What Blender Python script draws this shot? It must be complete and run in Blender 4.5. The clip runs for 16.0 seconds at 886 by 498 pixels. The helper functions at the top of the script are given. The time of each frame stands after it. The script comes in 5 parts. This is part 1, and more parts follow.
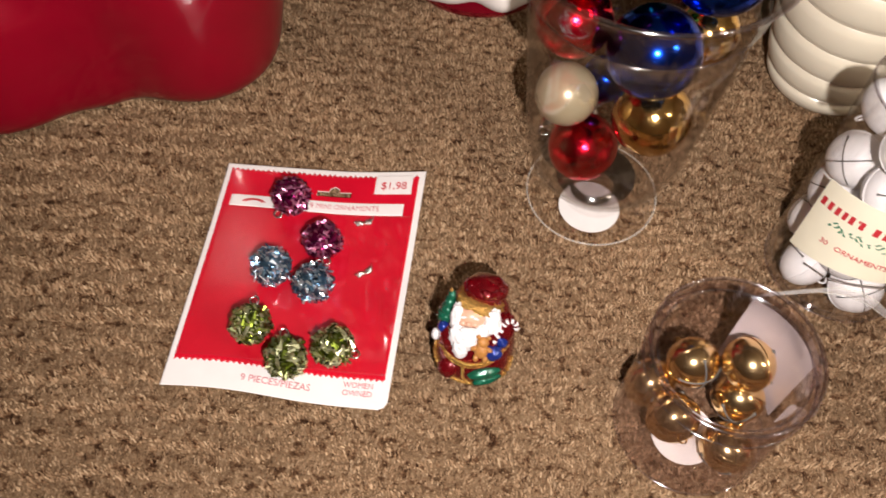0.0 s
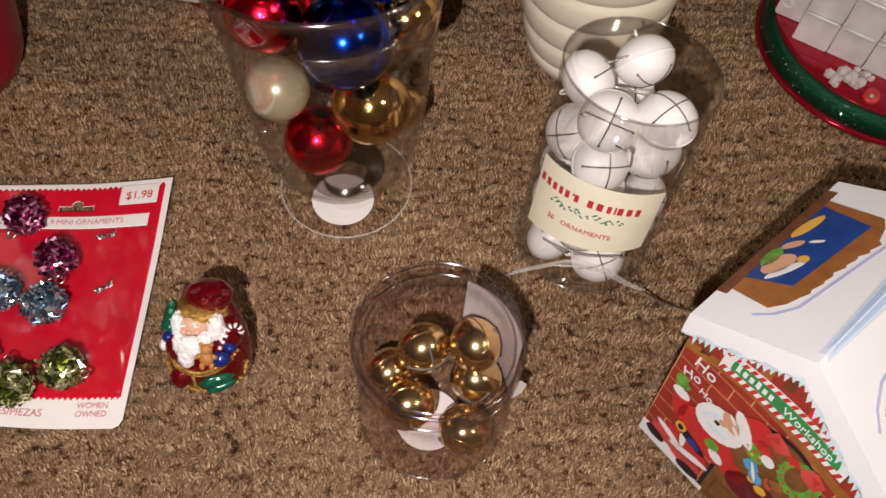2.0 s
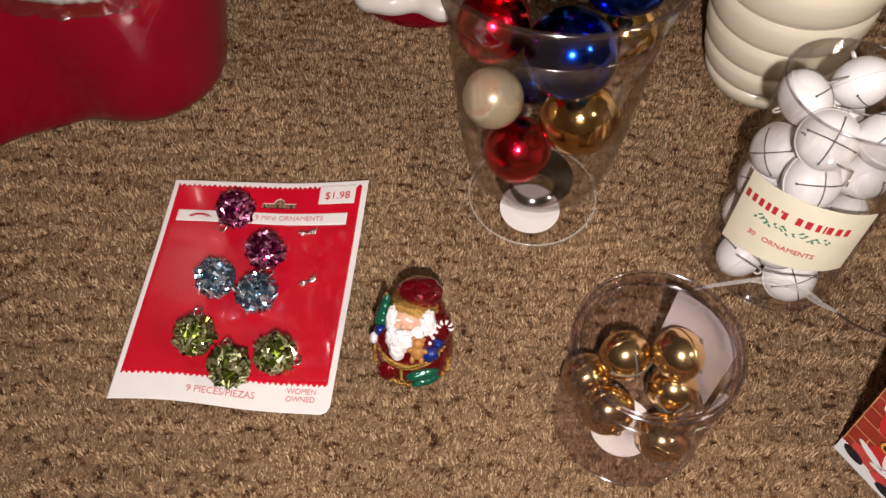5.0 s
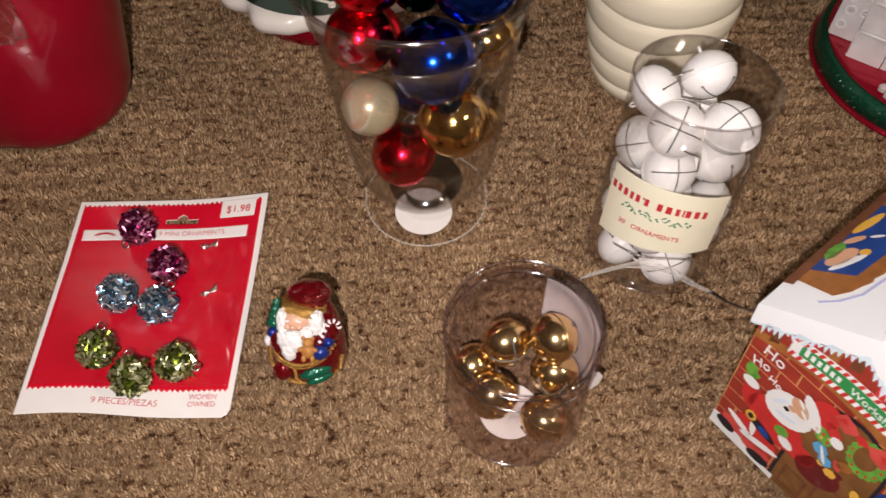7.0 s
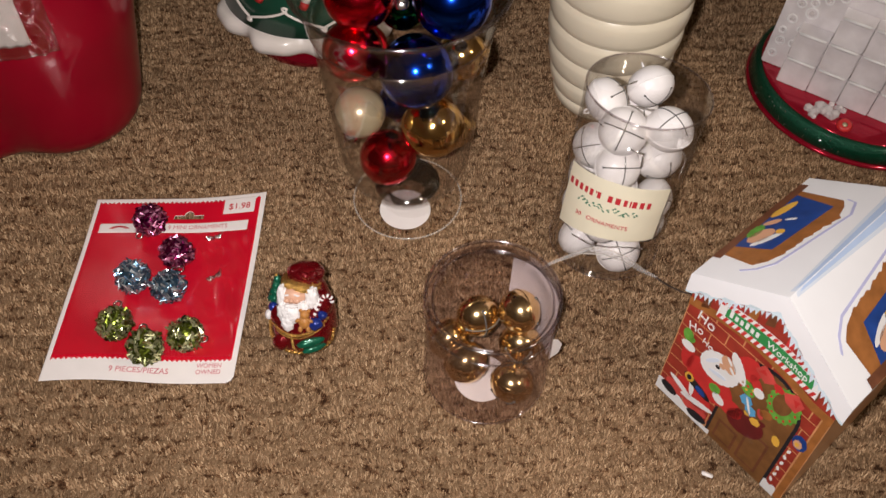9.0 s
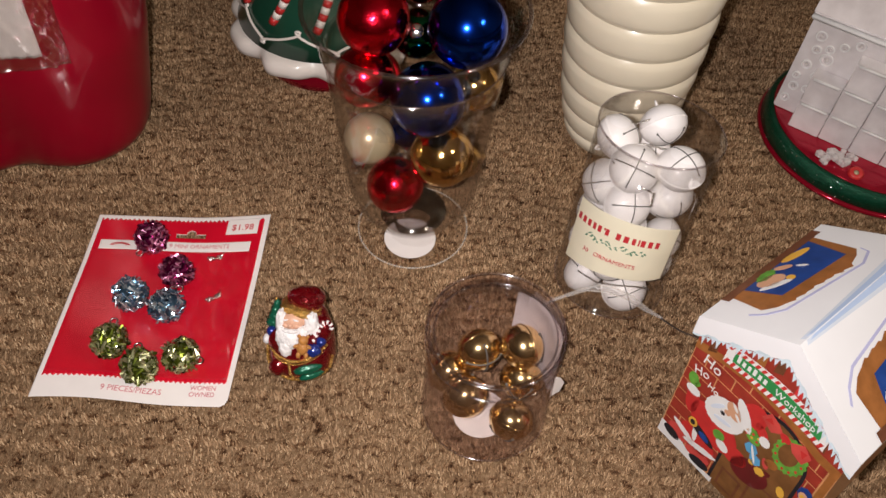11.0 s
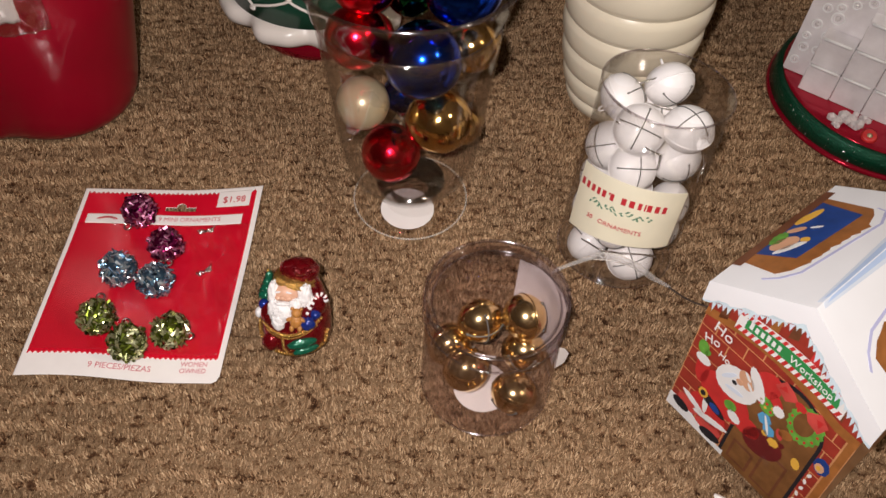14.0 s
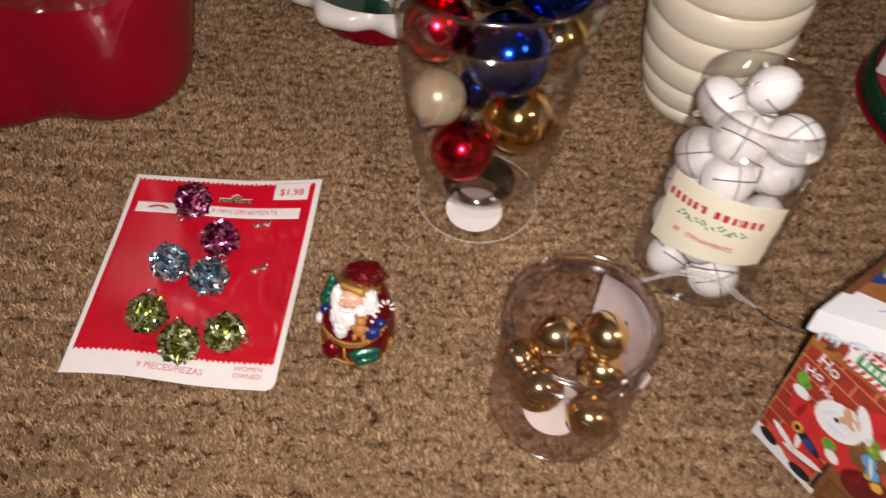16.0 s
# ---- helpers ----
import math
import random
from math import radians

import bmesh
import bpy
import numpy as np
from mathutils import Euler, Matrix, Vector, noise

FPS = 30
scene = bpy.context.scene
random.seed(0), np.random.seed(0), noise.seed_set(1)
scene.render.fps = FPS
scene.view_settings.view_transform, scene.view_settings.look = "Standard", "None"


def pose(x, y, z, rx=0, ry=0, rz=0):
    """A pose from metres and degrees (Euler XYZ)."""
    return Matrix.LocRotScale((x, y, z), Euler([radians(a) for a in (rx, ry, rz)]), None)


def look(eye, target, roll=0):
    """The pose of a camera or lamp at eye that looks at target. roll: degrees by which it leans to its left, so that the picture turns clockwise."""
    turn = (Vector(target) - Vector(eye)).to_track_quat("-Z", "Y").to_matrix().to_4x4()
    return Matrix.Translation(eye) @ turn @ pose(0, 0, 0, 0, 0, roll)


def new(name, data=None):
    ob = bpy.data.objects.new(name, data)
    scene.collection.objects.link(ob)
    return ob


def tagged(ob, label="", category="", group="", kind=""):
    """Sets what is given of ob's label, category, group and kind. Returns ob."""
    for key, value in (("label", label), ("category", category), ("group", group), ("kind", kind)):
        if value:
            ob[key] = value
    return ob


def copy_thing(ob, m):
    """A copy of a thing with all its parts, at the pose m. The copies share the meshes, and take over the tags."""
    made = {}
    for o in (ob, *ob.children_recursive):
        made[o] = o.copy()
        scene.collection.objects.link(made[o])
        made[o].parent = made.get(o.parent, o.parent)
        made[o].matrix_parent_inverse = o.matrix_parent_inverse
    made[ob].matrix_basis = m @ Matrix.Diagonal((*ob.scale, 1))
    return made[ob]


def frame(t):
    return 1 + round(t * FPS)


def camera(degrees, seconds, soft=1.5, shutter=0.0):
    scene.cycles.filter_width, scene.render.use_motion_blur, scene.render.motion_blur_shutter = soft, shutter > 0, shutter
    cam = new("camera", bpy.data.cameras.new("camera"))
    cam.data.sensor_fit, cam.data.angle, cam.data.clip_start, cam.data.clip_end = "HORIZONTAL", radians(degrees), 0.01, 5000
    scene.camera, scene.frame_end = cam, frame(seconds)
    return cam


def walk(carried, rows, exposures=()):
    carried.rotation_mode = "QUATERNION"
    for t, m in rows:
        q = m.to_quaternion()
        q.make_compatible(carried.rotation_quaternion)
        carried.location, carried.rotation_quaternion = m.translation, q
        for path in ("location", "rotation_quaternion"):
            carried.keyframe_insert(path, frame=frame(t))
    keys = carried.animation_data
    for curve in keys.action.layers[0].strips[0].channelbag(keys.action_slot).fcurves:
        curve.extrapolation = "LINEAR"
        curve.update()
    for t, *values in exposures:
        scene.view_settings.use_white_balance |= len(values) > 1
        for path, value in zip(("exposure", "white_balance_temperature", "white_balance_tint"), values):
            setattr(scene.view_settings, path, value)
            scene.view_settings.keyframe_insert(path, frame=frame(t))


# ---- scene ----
cam = camera(55.9, 16.0, 1.5, 0.5)
METRES, EYE, TILT, LEAN, TURN = 8.0, 1.5, 0.0, 0.0, 0.0
PATH = [
    (0, (0.048, 0.066, 0.413), (0.047, 1.142, -1.273), 4.6),
    (0.5, (0.063, 0.069, 0.41), (0.101, 1.112, -1.295), 5.2),
    (1, (0.087, 0.067, 0.413), (0.14, 1.105, -1.296), 3.7),
    (1.5, (0.128, 0.066, 0.415), (0.223, 1.106, -1.29), 3.9),
    (2, (0.153, 0.073, 0.416), (0.315, 1.128, -1.276), 6.9),
    (2.5, (0.154, 0.074, 0.419), (0.332, 1.138, -1.265), 7.7),
    (3, (0.112, 0.065, 0.418), (0.213, 1.14, -1.266), 5.2),
    (3.5, (0.082, 0.069, 0.412), (0.118, 1.137, -1.278), 4.1),
    (3.7, (0.081, 0.07, 0.414), (0.101, 1.133, -1.28), 3.8),
    (5.8, (0.089, 0.054, 0.426), (0.084, 1.173, -1.232), 1.2),
    (6, (0.093, 0.056, 0.429), (0.09, 1.168, -1.233), 0.8),
    (6.5, (0.109, 0.049, 0.428), (0.131, 1.181, -1.221), 0.7),
    (7, (0.131, 0.038, 0.434), (0.187, 1.176, -1.21), 1.5),
    (7.5, (0.135, 0.03, 0.438), (0.219, 1.17, -1.204), 3.0),
    (8, (0.131, 0.019, 0.442), (0.221, 1.167, -1.193), 2.1),
    (8.5, (0.131, -0.017, 0.466), (0.229, 1.168, -1.142), 1.7),
    (9, (0.125, -0.03, 0.467), (0.244, 1.193, -1.111), 3.9),
    (9.5, (0.122, -0.034, 0.464), (0.242, 1.213, -1.095), 5.8),
    (10, (0.126, -0.028, 0.458), (0.241, 1.238, -1.086), 6.6),
    (10.2, (0.123, -0.026, 0.461), (0.243, 1.243, -1.08), 6.7),
    (12.3, (0.128, -0.025, 0.456), (0.229, 1.267, -1.068), 3.9),
    (12.5, (0.132, -0.03, 0.449), (0.235, 1.253, -1.081), 3.4),
    (13, (0.133, -0.029, 0.448), (0.235, 1.234, -1.1), 3.0),
    (13.5, (0.129, -0.023, 0.442), (0.231, 1.234, -1.11), 4.4),
    (14, (0.128, -0.02, 0.439), (0.236, 1.233, -1.117), 5.2),
    (14.5, (0.127, -0.02, 0.448), (0.211, 1.238, -1.104), 3.4),
    (15, (0.134, -0.02, 0.445), (0.196, 1.253, -1.096), 2.4),
    (15.5, (0.13, -0.019, 0.439), (0.192, 1.242, -1.112), 3.6),
    (16, (0.099, 0.012, 0.419), (0.159, 1.231, -1.165), 6.0),
]
walk(cam, [(t, look(eye, target, roll)) for t, eye, target, roll in PATH],
     [(0, 0.50), (0.5, 0.36), (1.0, 0.26), (1.5, 0.22), (2.0, 0.04), (2.5, 0.0), (3.0, 0.1), (3.5, 0.2), (6.0, 0.2), (6.5, 0.15), (7.5, 0.12), (8.5, -0.08), (9.5, 0.0), (12.5, 0.0), (15.5, 0.0), (16.0, 0.12)])

# ---- light ----
world = bpy.data.worlds.new("room_air")
scene.world = world
world.use_nodes = True
world.node_tree.nodes["Background"].inputs[0].default_value = (1.0, 0.86, 0.7, 1)
world.node_tree.nodes["Background"].inputs[1].default_value = 0.04


def lamp(name, place, target, size, watts, colour):
    data = bpy.data.lights.new(name, "AREA")
    data.shape, data.size, data.energy, data.color = "DISK", size, watts, colour
    ob = new(name, data)
    ob.matrix_world = look(place, target)
    return ob


lamp("phone_torch", (0.100, -0.015, 0.455), (0.17, 0.32, 0), 0.014, 3.05, (1.0, 0.93, 0.91))
# Unseen room lamp, inferred; stands low at the right, well below the ceiling.
bulb = bpy.data.lights.new("room_lamp", "POINT")
bulb.energy, bulb.color, bulb.shadow_soft_size = 12.5, (1.0, 0.87, 0.72), 0.07
new("room_lamp", bulb).location = (0.95, -0.20, 1.05)


# ---- materials ----
def mat(name, colour, rough=0.5, metal=0.0, vary=0.15, scale=60.0, bump=0.0, coat=0.0, trans=0.0, ior=1.45, bump_scale=None):
    m = bpy.data.materials.new(name)
    m.use_nodes = True
    nt = m.node_tree
    b = nt.nodes["Principled BSDF"]
    b.inputs["Metallic"].default_value = metal
    b.inputs["Coat Weight"].default_value = coat
    b.inputs["Coat Roughness"].default_value = 0.06
    b.inputs["Transmission Weight"].default_value = trans
    b.inputs["IOR"].default_value = ior
    tc = nt.nodes.new("ShaderNodeTexCoord")
    n1 = nt.nodes.new("ShaderNodeTexNoise")
    n1.inputs["Scale"].default_value, n1.inputs["Detail"].default_value = scale, 6
    nt.links.new(tc.outputs["Object"], n1.inputs["Vector"])
    ramp = nt.nodes.new("ShaderNodeValToRGB")
    lo, hi = 1 - vary, 1 + vary * 0.6
    ramp.color_ramp.elements[0].position, ramp.color_ramp.elements[1].position = 0.3, 0.7
    ramp.color_ramp.elements[0].color = (*[min(1, c * lo) for c in colour], 1)
    ramp.color_ramp.elements[1].color = (*[min(1, c * hi) for c in colour], 1)
    nt.links.new(n1.outputs["Fac"], ramp.inputs["Fac"])
    nt.links.new(ramp.outputs["Color"], b.inputs["Base Color"])
    mr = nt.nodes.new("ShaderNodeMapRange")
    mr.inputs["To Min"].default_value, mr.inputs["To Max"].default_value = rough * 0.8, min(1, rough * 1.2)
    nt.links.new(n1.outputs["Fac"], mr.inputs["Value"])
    nt.links.new(mr.outputs["Result"], b.inputs["Roughness"])
    if bump:
        n2 = nt.nodes.new("ShaderNodeTexNoise")
        n2.inputs["Scale"].default_value, n2.inputs["Detail"].default_value = bump_scale or scale * 3, 4
        nt.links.new(tc.outputs["Object"], n2.inputs["Vector"])
        bp = nt.nodes.new("ShaderNodeBump")
        bp.inputs["Strength"].default_value, bp.inputs["Distance"].default_value = bump, 0.001
        nt.links.new(n2.outputs["Fac"], bp.inputs["Height"])
        nt.links.new(bp.outputs["Normal"], b.inputs["Normal"])
    return m


def clear(name, tint=(1, 1, 1), rough=0.03, base=0.05, edge=0.55):
    """Thin clear plastic: lets light straight through and mirrors a little, more at a glance."""
    m = bpy.data.materials.new(name)
    m.use_nodes = True
    nt = m.node_tree
    nt.nodes.remove(nt.nodes["Principled BSDF"])
    out = nt.nodes["Material Output"]
    t = nt.nodes.new("ShaderNodeBsdfTransparent")
    t.inputs[0].default_value = (*tint, 1)
    g = nt.nodes.new("ShaderNodeBsdfGlossy")
    g.inputs["Roughness"].default_value = rough
    lw = nt.nodes.new("ShaderNodeLayerWeight")
    lw.inputs[0].default_value = 0.5
    pw = nt.nodes.new("ShaderNodeMath")
    pw.operation, pw.inputs[1].default_value = "POWER", 4.0
    ma = nt.nodes.new("ShaderNodeMath")
    ma.operation, ma.inputs[1].default_value, ma.inputs[2].default_value = "MULTIPLY_ADD", edge, base
    mix = nt.nodes.new("ShaderNodeMixShader")
    nt.links.new(lw.outputs["Facing"], pw.inputs[0])
    nt.links.new(pw.outputs[0], ma.inputs[0])
    nt.links.new(ma.outputs[0], mix.inputs[0])
    nt.links.new(t.outputs[0], mix.inputs[1])
    nt.links.new(g.outputs[0], mix.inputs[2])
    nt.links.new(mix.outputs[0], out.inputs["Surface"])
    return m


def hazy(name, colour, cover, rough=0.2):
    """Mostly see-through plastic with some gloss; the milky colour stands in for caught light."""
    m = bpy.data.materials.new(name)
    m.use_nodes = True
    nt = m.node_tree
    b = nt.nodes["Principled BSDF"]
    b.inputs["Base Color"].default_value = (*colour, 1)
    b.inputs["Roughness"].default_value = rough
    n = nt.nodes.new("ShaderNodeTexNoise")
    n.inputs["Scale"].default_value, n.inputs["Detail"].default_value = 140, 4
    mr = nt.nodes.new("ShaderNodeMapRange")
    mr.inputs["To Min"].default_value, mr.inputs["To Max"].default_value = cover * 0.5, cover * 1.5
    nt.links.new(n.outputs["Fac"], mr.inputs["Value"])
    nt.links.new(mr.outputs["Result"], b.inputs["Alpha"])
    return m


def film_bump(m, scale, strength, distance):
    nt = m.node_tree
    n = nt.nodes.new("ShaderNodeTexNoise")
    n.inputs["Scale"].default_value, n.inputs["Detail"].default_value = scale, 3
    bp = nt.nodes.new("ShaderNodeBump")
    bp.inputs["Strength"].default_value, bp.inputs["Distance"].default_value = strength, distance
    nt.links.new(n.outputs["Fac"], bp.inputs["Height"])
    for q in nt.nodes:
        if q.bl_idname == "ShaderNodeBsdfGlossy":
            nt.links.new(bp.outputs["Normal"], q.inputs["Normal"])


def foil(name, dark, bright, other):
    """Crinkled foil whose flakes differ from one another."""
    m = bpy.data.materials.new(name)
    m.use_nodes = True
    nt = m.node_tree
    b = nt.nodes["Principled BSDF"]
    b.inputs["Metallic"].default_value, b.inputs["Roughness"].default_value = 0.9, 0.30
    geo = nt.nodes.new("ShaderNodeNewGeometry")
    ramp = nt.nodes.new("ShaderNodeValToRGB")
    e = ramp.color_ramp.elements
    e[0].color, e[1].color, e[1].position = (*dark, 1), (*bright, 1), 0.35
    e.new(0.72).color = (*other, 1)
    nt.links.new(geo.outputs["Random Per Island"], ramp.inputs["Fac"])
    nt.links.new(ramp.outputs["Color"], b.inputs["Base Color"])
    return m


def carpet(name, strands=False):
    m = bpy.data.materials.new(name)
    m.use_nodes = True
    nt = m.node_tree
    b = nt.nodes["Principled BSDF"]
    b.inputs["Roughness"].default_value = 0.95
    b.inputs["Specular IOR Level"].default_value = 0.15
    tc = nt.nodes.new("ShaderNodeTexCoord")

    def noise_at(scale, detail, squash=(1, 1, 1), rough=0.5):
        mp = nt.nodes.new("ShaderNodeMapping")
        mp.inputs["Scale"].default_value = squash
        mp.inputs["Rotation"].default_value = (0, 0, 0.06)
        n = nt.nodes.new("ShaderNodeTexNoise")
        n.inputs["Scale"].default_value, n.inputs["Detail"].default_value, n.inputs["Roughness"].default_value = scale, detail, rough
        nt.links.new(tc.outputs["Object"], mp.inputs["Vector"])
        nt.links.new(mp.outputs[0], n.inputs["Vector"])
        return n

    def ramp_of(n, *stops):
        r = nt.nodes.new("ShaderNodeValToRGB")
        e = r.color_ramp.elements
        e[0].position, e[0].color = stops[0][0], (*stops[0][1], 1)
        e[1].position, e[1].color = stops[-1][0], (*stops[-1][1], 1)
        for p, c in stops[1:-1]:
            e.new(p).color = (*c, 1)
        nt.links.new(n.outputs["Fac"], r.inputs["Fac"])
        return r

    def mixed(kind, fac, a, c):
        x = nt.nodes.new("ShaderNodeMix")
        x.data_type, x.blend_type = "RGBA", kind
        x.inputs["Factor"].default_value = fac
        nt.links.new(a.outputs[0] if a.bl_idname != "ShaderNodeMix" else a.outputs["Result"], x.inputs["A"])
        nt.links.new(c.outputs[0], x.inputs["B"])
        return x

    # Backing tones are lowered to hold the pile's own shade in the colour.
    yarn = ramp_of(noise_at(480, 5, (1, 0.45, 1), 0.8), (0.31, (0.045, 0.025, 0.013)), (0.43, (0.19, 0.124, 0.069)), (0.57, (0.28, 0.195, 0.114)), (0.69, (0.50, 0.39, 0.26)))
    fleck = ramp_of(noise_at(190, 3, (0.85, 1.15, 1), 0.62), (0.32, (0.20, 0.14, 0.11)), (0.39, (0.55, 0.46, 0.40)), (0.455, (1, 1, 1)))
    broad = ramp_of(noise_at(9, 3), (0.3, (0.80, 0.725, 0.685)), (0.7, (1.0, 0.915, 0.875)))
    if strands:
        geo = nt.nodes.new("ShaderNodeNewGeometry")
        yarn = nt.nodes.new("ShaderNodeValToRGB")
        e = yarn.color_ramp.elements
        e[0].color, e[1].color, e[1].position = (0.075, 0.042, 0.022, 1), (0.66, 0.51, 0.325, 1), 1.0
        for p, c in ((0.10, (0.21, 0.127, 0.068)), (0.32, (0.340, 0.230, 0.134)), (0.72, (0.440, 0.308, 0.184))):
            e.new(p).color = (*c, 1)
        nt.links.new(geo.outputs["Random Per Island"], yarn.inputs["Fac"])
    x = mixed("MULTIPLY", 1.0, mixed("MULTIPLY", 1.0, yarn, fleck), broad)
    nt.links.new(x.outputs["Result"], b.inputs["Base Color"])
    if strands:
        return m
    fibre = noise_at(800, 3, (1.0, 0.35, 1), 0.7)
    bp = nt.nodes.new("ShaderNodeBump")
    bp.inputs["Strength"].default_value, bp.inputs["Distance"].default_value = 1.0, 0.0018
    nt.links.new(fibre.outputs["Fac"], bp.inputs["Height"])
    nt.links.new(bp.outputs["Normal"], b.inputs["Normal"])
    return m


M_carpet = carpet("carpet_backing")
M_pile = carpet("carpet_yarn", True)
M_wall = mat("wall_paint", (0.55, 0.48, 0.40), 0.8, vary=0.06, scale=4)
M_ceiling = mat("ceiling_paint", (0.7, 0.66, 0.6), 0.9, vary=0.05, scale=4)
M_redglaze = mat("red_glaze", (0.27, 0.001, 0.014), 0.3, vary=0.10, scale=20, coat=0.45, ior=1.35)
M_card = mat("red_card", (0.62, 0.003, 0.022), 0.35, vary=0.08, scale=40, coat=0.8, bump=1.0, bump_scale=70)
M_paper = mat("white_paper", (0.85, 0.80, 0.77), 0.5, vary=0.04, scale=60, coat=0.15)
M_cream_paper = mat("cream_paper", (0.88, 0.82, 0.63), 0.5, vary=0.04, scale=60)
M_ink_red = mat("red_ink", (0.55, 0.03, 0.04), 0.5, vary=0.08)
M_ink_pink = mat("pink_ink", (0.62, 0.22, 0.24), 0.5, vary=0.08)
M_ink_green = mat("green_ink", (0.10, 0.24, 0.14), 0.5, vary=0.2)
M_clear = clear("clear_plastic", (0.95, 0.935, 0.925), base=0.035, edge=0.6)
M_tube = clear("tube_plastic", (0.97, 0.96, 0.955), base=0.04, edge=0.5)
M_clear_pink = clear("pinkish_clear_plastic", (0.915, 0.875, 0.885), base=0.05, edge=0.5)
M_film = clear("clear_film", (0.90, 0.88, 0.87), 0.14, 0.20, 0.5)
# Pale colour paints the bright line of light on rims and film.
M_edge = hazy("painted_edge_glint", (0.80, 0.75, 0.66), 0.22)
M_haze = hazy("painted_film_sheen", (0.85, 0.82, 0.80), 0.28, 0.15)
M_rimclear = clear("thick_clear_rim", (0.87, 0.83, 0.85), 0.12, 0.16, 0.6)
M_white = mat("white_enamel", (0.88, 0.845, 0.835), 0.4, vary=0.05, scale=40, coat=0.15)
M_slot = mat("dark_slot", (0.11, 0.105, 0.10), 0.5, vary=0.1)
M_cream = mat("cream_glaze", (0.80, 0.72, 0.56), 0.3, vary=0.04, scale=30, coat=0.5)
M_green = mat("green_glaze", (0.008, 0.055, 0.032), 0.3, vary=0.15, scale=30, coat=0.4)
M_snow = mat("white_glaze", (0.80, 0.74, 0.68), 0.3, vary=0.05, scale=30, coat=0.4)
M_glitter = mat("green_glitter", (0.003, 0.080, 0.038), 0.3, metal=0.5, vary=0.6, scale=900, bump=1.0, bump_scale=900, coat=0.3)
M_ruby = mat("red_lacquer", (0.45, 0.005, 0.03), 0.12, metal=0.6, vary=0.1, coat=0.8)
M_ice = mat("frosted_acrylic", (0.93, 0.86, 0.86), 0.2, vary=0.16, scale=60, trans=0.25, bump=0.5, bump_scale=70)
M_gem = mat("clear_gem", (0.95, 0.88, 0.87), 0.06, trans=0.45, vary=0.10, scale=200, coat=0.6)
M_roof = mat("roof_card", (0.86, 0.86, 0.88), 0.45, vary=0.03, scale=30)
M_pale_blue = mat("pale_blue_print", (0.46, 0.58, 0.80), 0.45, vary=0.08, scale=40)
M_ice_tint = mat("ice_tint_print", (0.66, 0.72, 0.82), 0.45, vary=0.04, scale=40)
M_lilac = mat("lilac_print", (0.50, 0.50, 0.74), 0.45, vary=0.08)
M_frost = mat("frost_print", (0.62, 0.74, 0.80), 0.45, vary=0.12, scale=150)
M_brick = mat("printed_brick", (0.32, 0.035, 0.022), 0.4, vary=0.2, scale=120, coat=0.3)
M_mortar = mat("printed_mortar", (0.60, 0.28, 0.12), 0.4, vary=0.15, scale=120, coat=0.3)
M_timber = mat("printed_timber", (0.34, 0.125, 0.032), 0.4, vary=0.25, scale=140, coat=0.3)
M_darkwood = mat("printed_dark_wood", (0.16, 0.055, 0.025), 0.4, vary=0.25, scale=140, coat=0.3)
M_door = mat("printed_door_brown", (0.20, 0.085, 0.028), 0.4, vary=0.25, scale=140, coat=0.3)
M_pane = mat("printed_night_blue", (0.012, 0.055, 0.26), 0.35, vary=0.25, scale=90, coat=0.3)
M_signgreen = mat("printed_green", (0.03, 0.26, 0.07), 0.4, vary=0.1, coat=0.3)
M_leaf = mat("printed_leaf_green", (0.13, 0.36, 0.05), 0.4, vary=0.3, scale=200, coat=0.3)
M_printred = mat("printed_red", (0.56, 0.03, 0.03), 0.4, vary=0.15, scale=90, coat=0.3)
M_printwhite = mat("printed_white", (0.80, 0.79, 0.78), 0.4, vary=0.05, coat=0.3)
M_printblack = mat("printed_black", (0.015, 0.015, 0.02), 0.4, vary=0.1, coat=0.3)
M_skin = mat("printed_peach", (0.66, 0.36, 0.22), 0.4, vary=0.1, coat=0.3)
M_yellow = mat("printed_yellow", (0.75, 0.42, 0.06), 0.4, vary=0.15, coat=0.3)
M_sky = mat("printed_light_blue", (0.10, 0.36, 0.62), 0.4, vary=0.15, coat=0.3)
M_cherry = mat("red_metal", (0.92, 0.010, 0.035), 0.18, metal=1.0, vary=0.05, bump=0.5, bump_scale=150)
M_blue = mat("blue_metal", (0.006, 0.05, 0.46), 0.16, metal=1.0, vary=0.05)
M_gold = mat("gold_metal", (0.92, 0.58, 0.20), 0.12, metal=1.0, vary=0.05, bump=0.5, bump_scale=130)
M_bellgold = mat("bell_gold_metal", (0.93, 0.68, 0.34), 0.17, metal=1.0, vary=0.08)
M_emerald = mat("green_metal", (0.01, 0.12, 0.05), 0.12, metal=1.0, vary=0.05)
M_pearl = mat("pearl", (0.50, 0.42, 0.27), 0.28, metal=0.35, vary=0.05, coat=0.8)
M_silver = mat("silver_metal", (0.75, 0.72, 0.70), 0.2, metal=1.0, vary=0.05)
M_purple_foil = foil("purple_foil", (0.04, 0.003, 0.022), (0.26, 0.010, 0.10), (0.72, 0.30, 0.48))
M_blue_foil = foil("blue_foil", (0.02, 0.03, 0.05), (0.17, 0.32, 0.46), (0.85, 0.90, 0.92))
M_green_foil = foil("green_foil", (0.02, 0.025, 0.006), (0.20, 0.25, 0.03), (0.80, 0.80, 0.50))
M_fig_red = mat("glossy_dark_red", (0.17, 0.003, 0.007), 0.15, metal=0.5, vary=0.2, scale=200, coat=0.8)
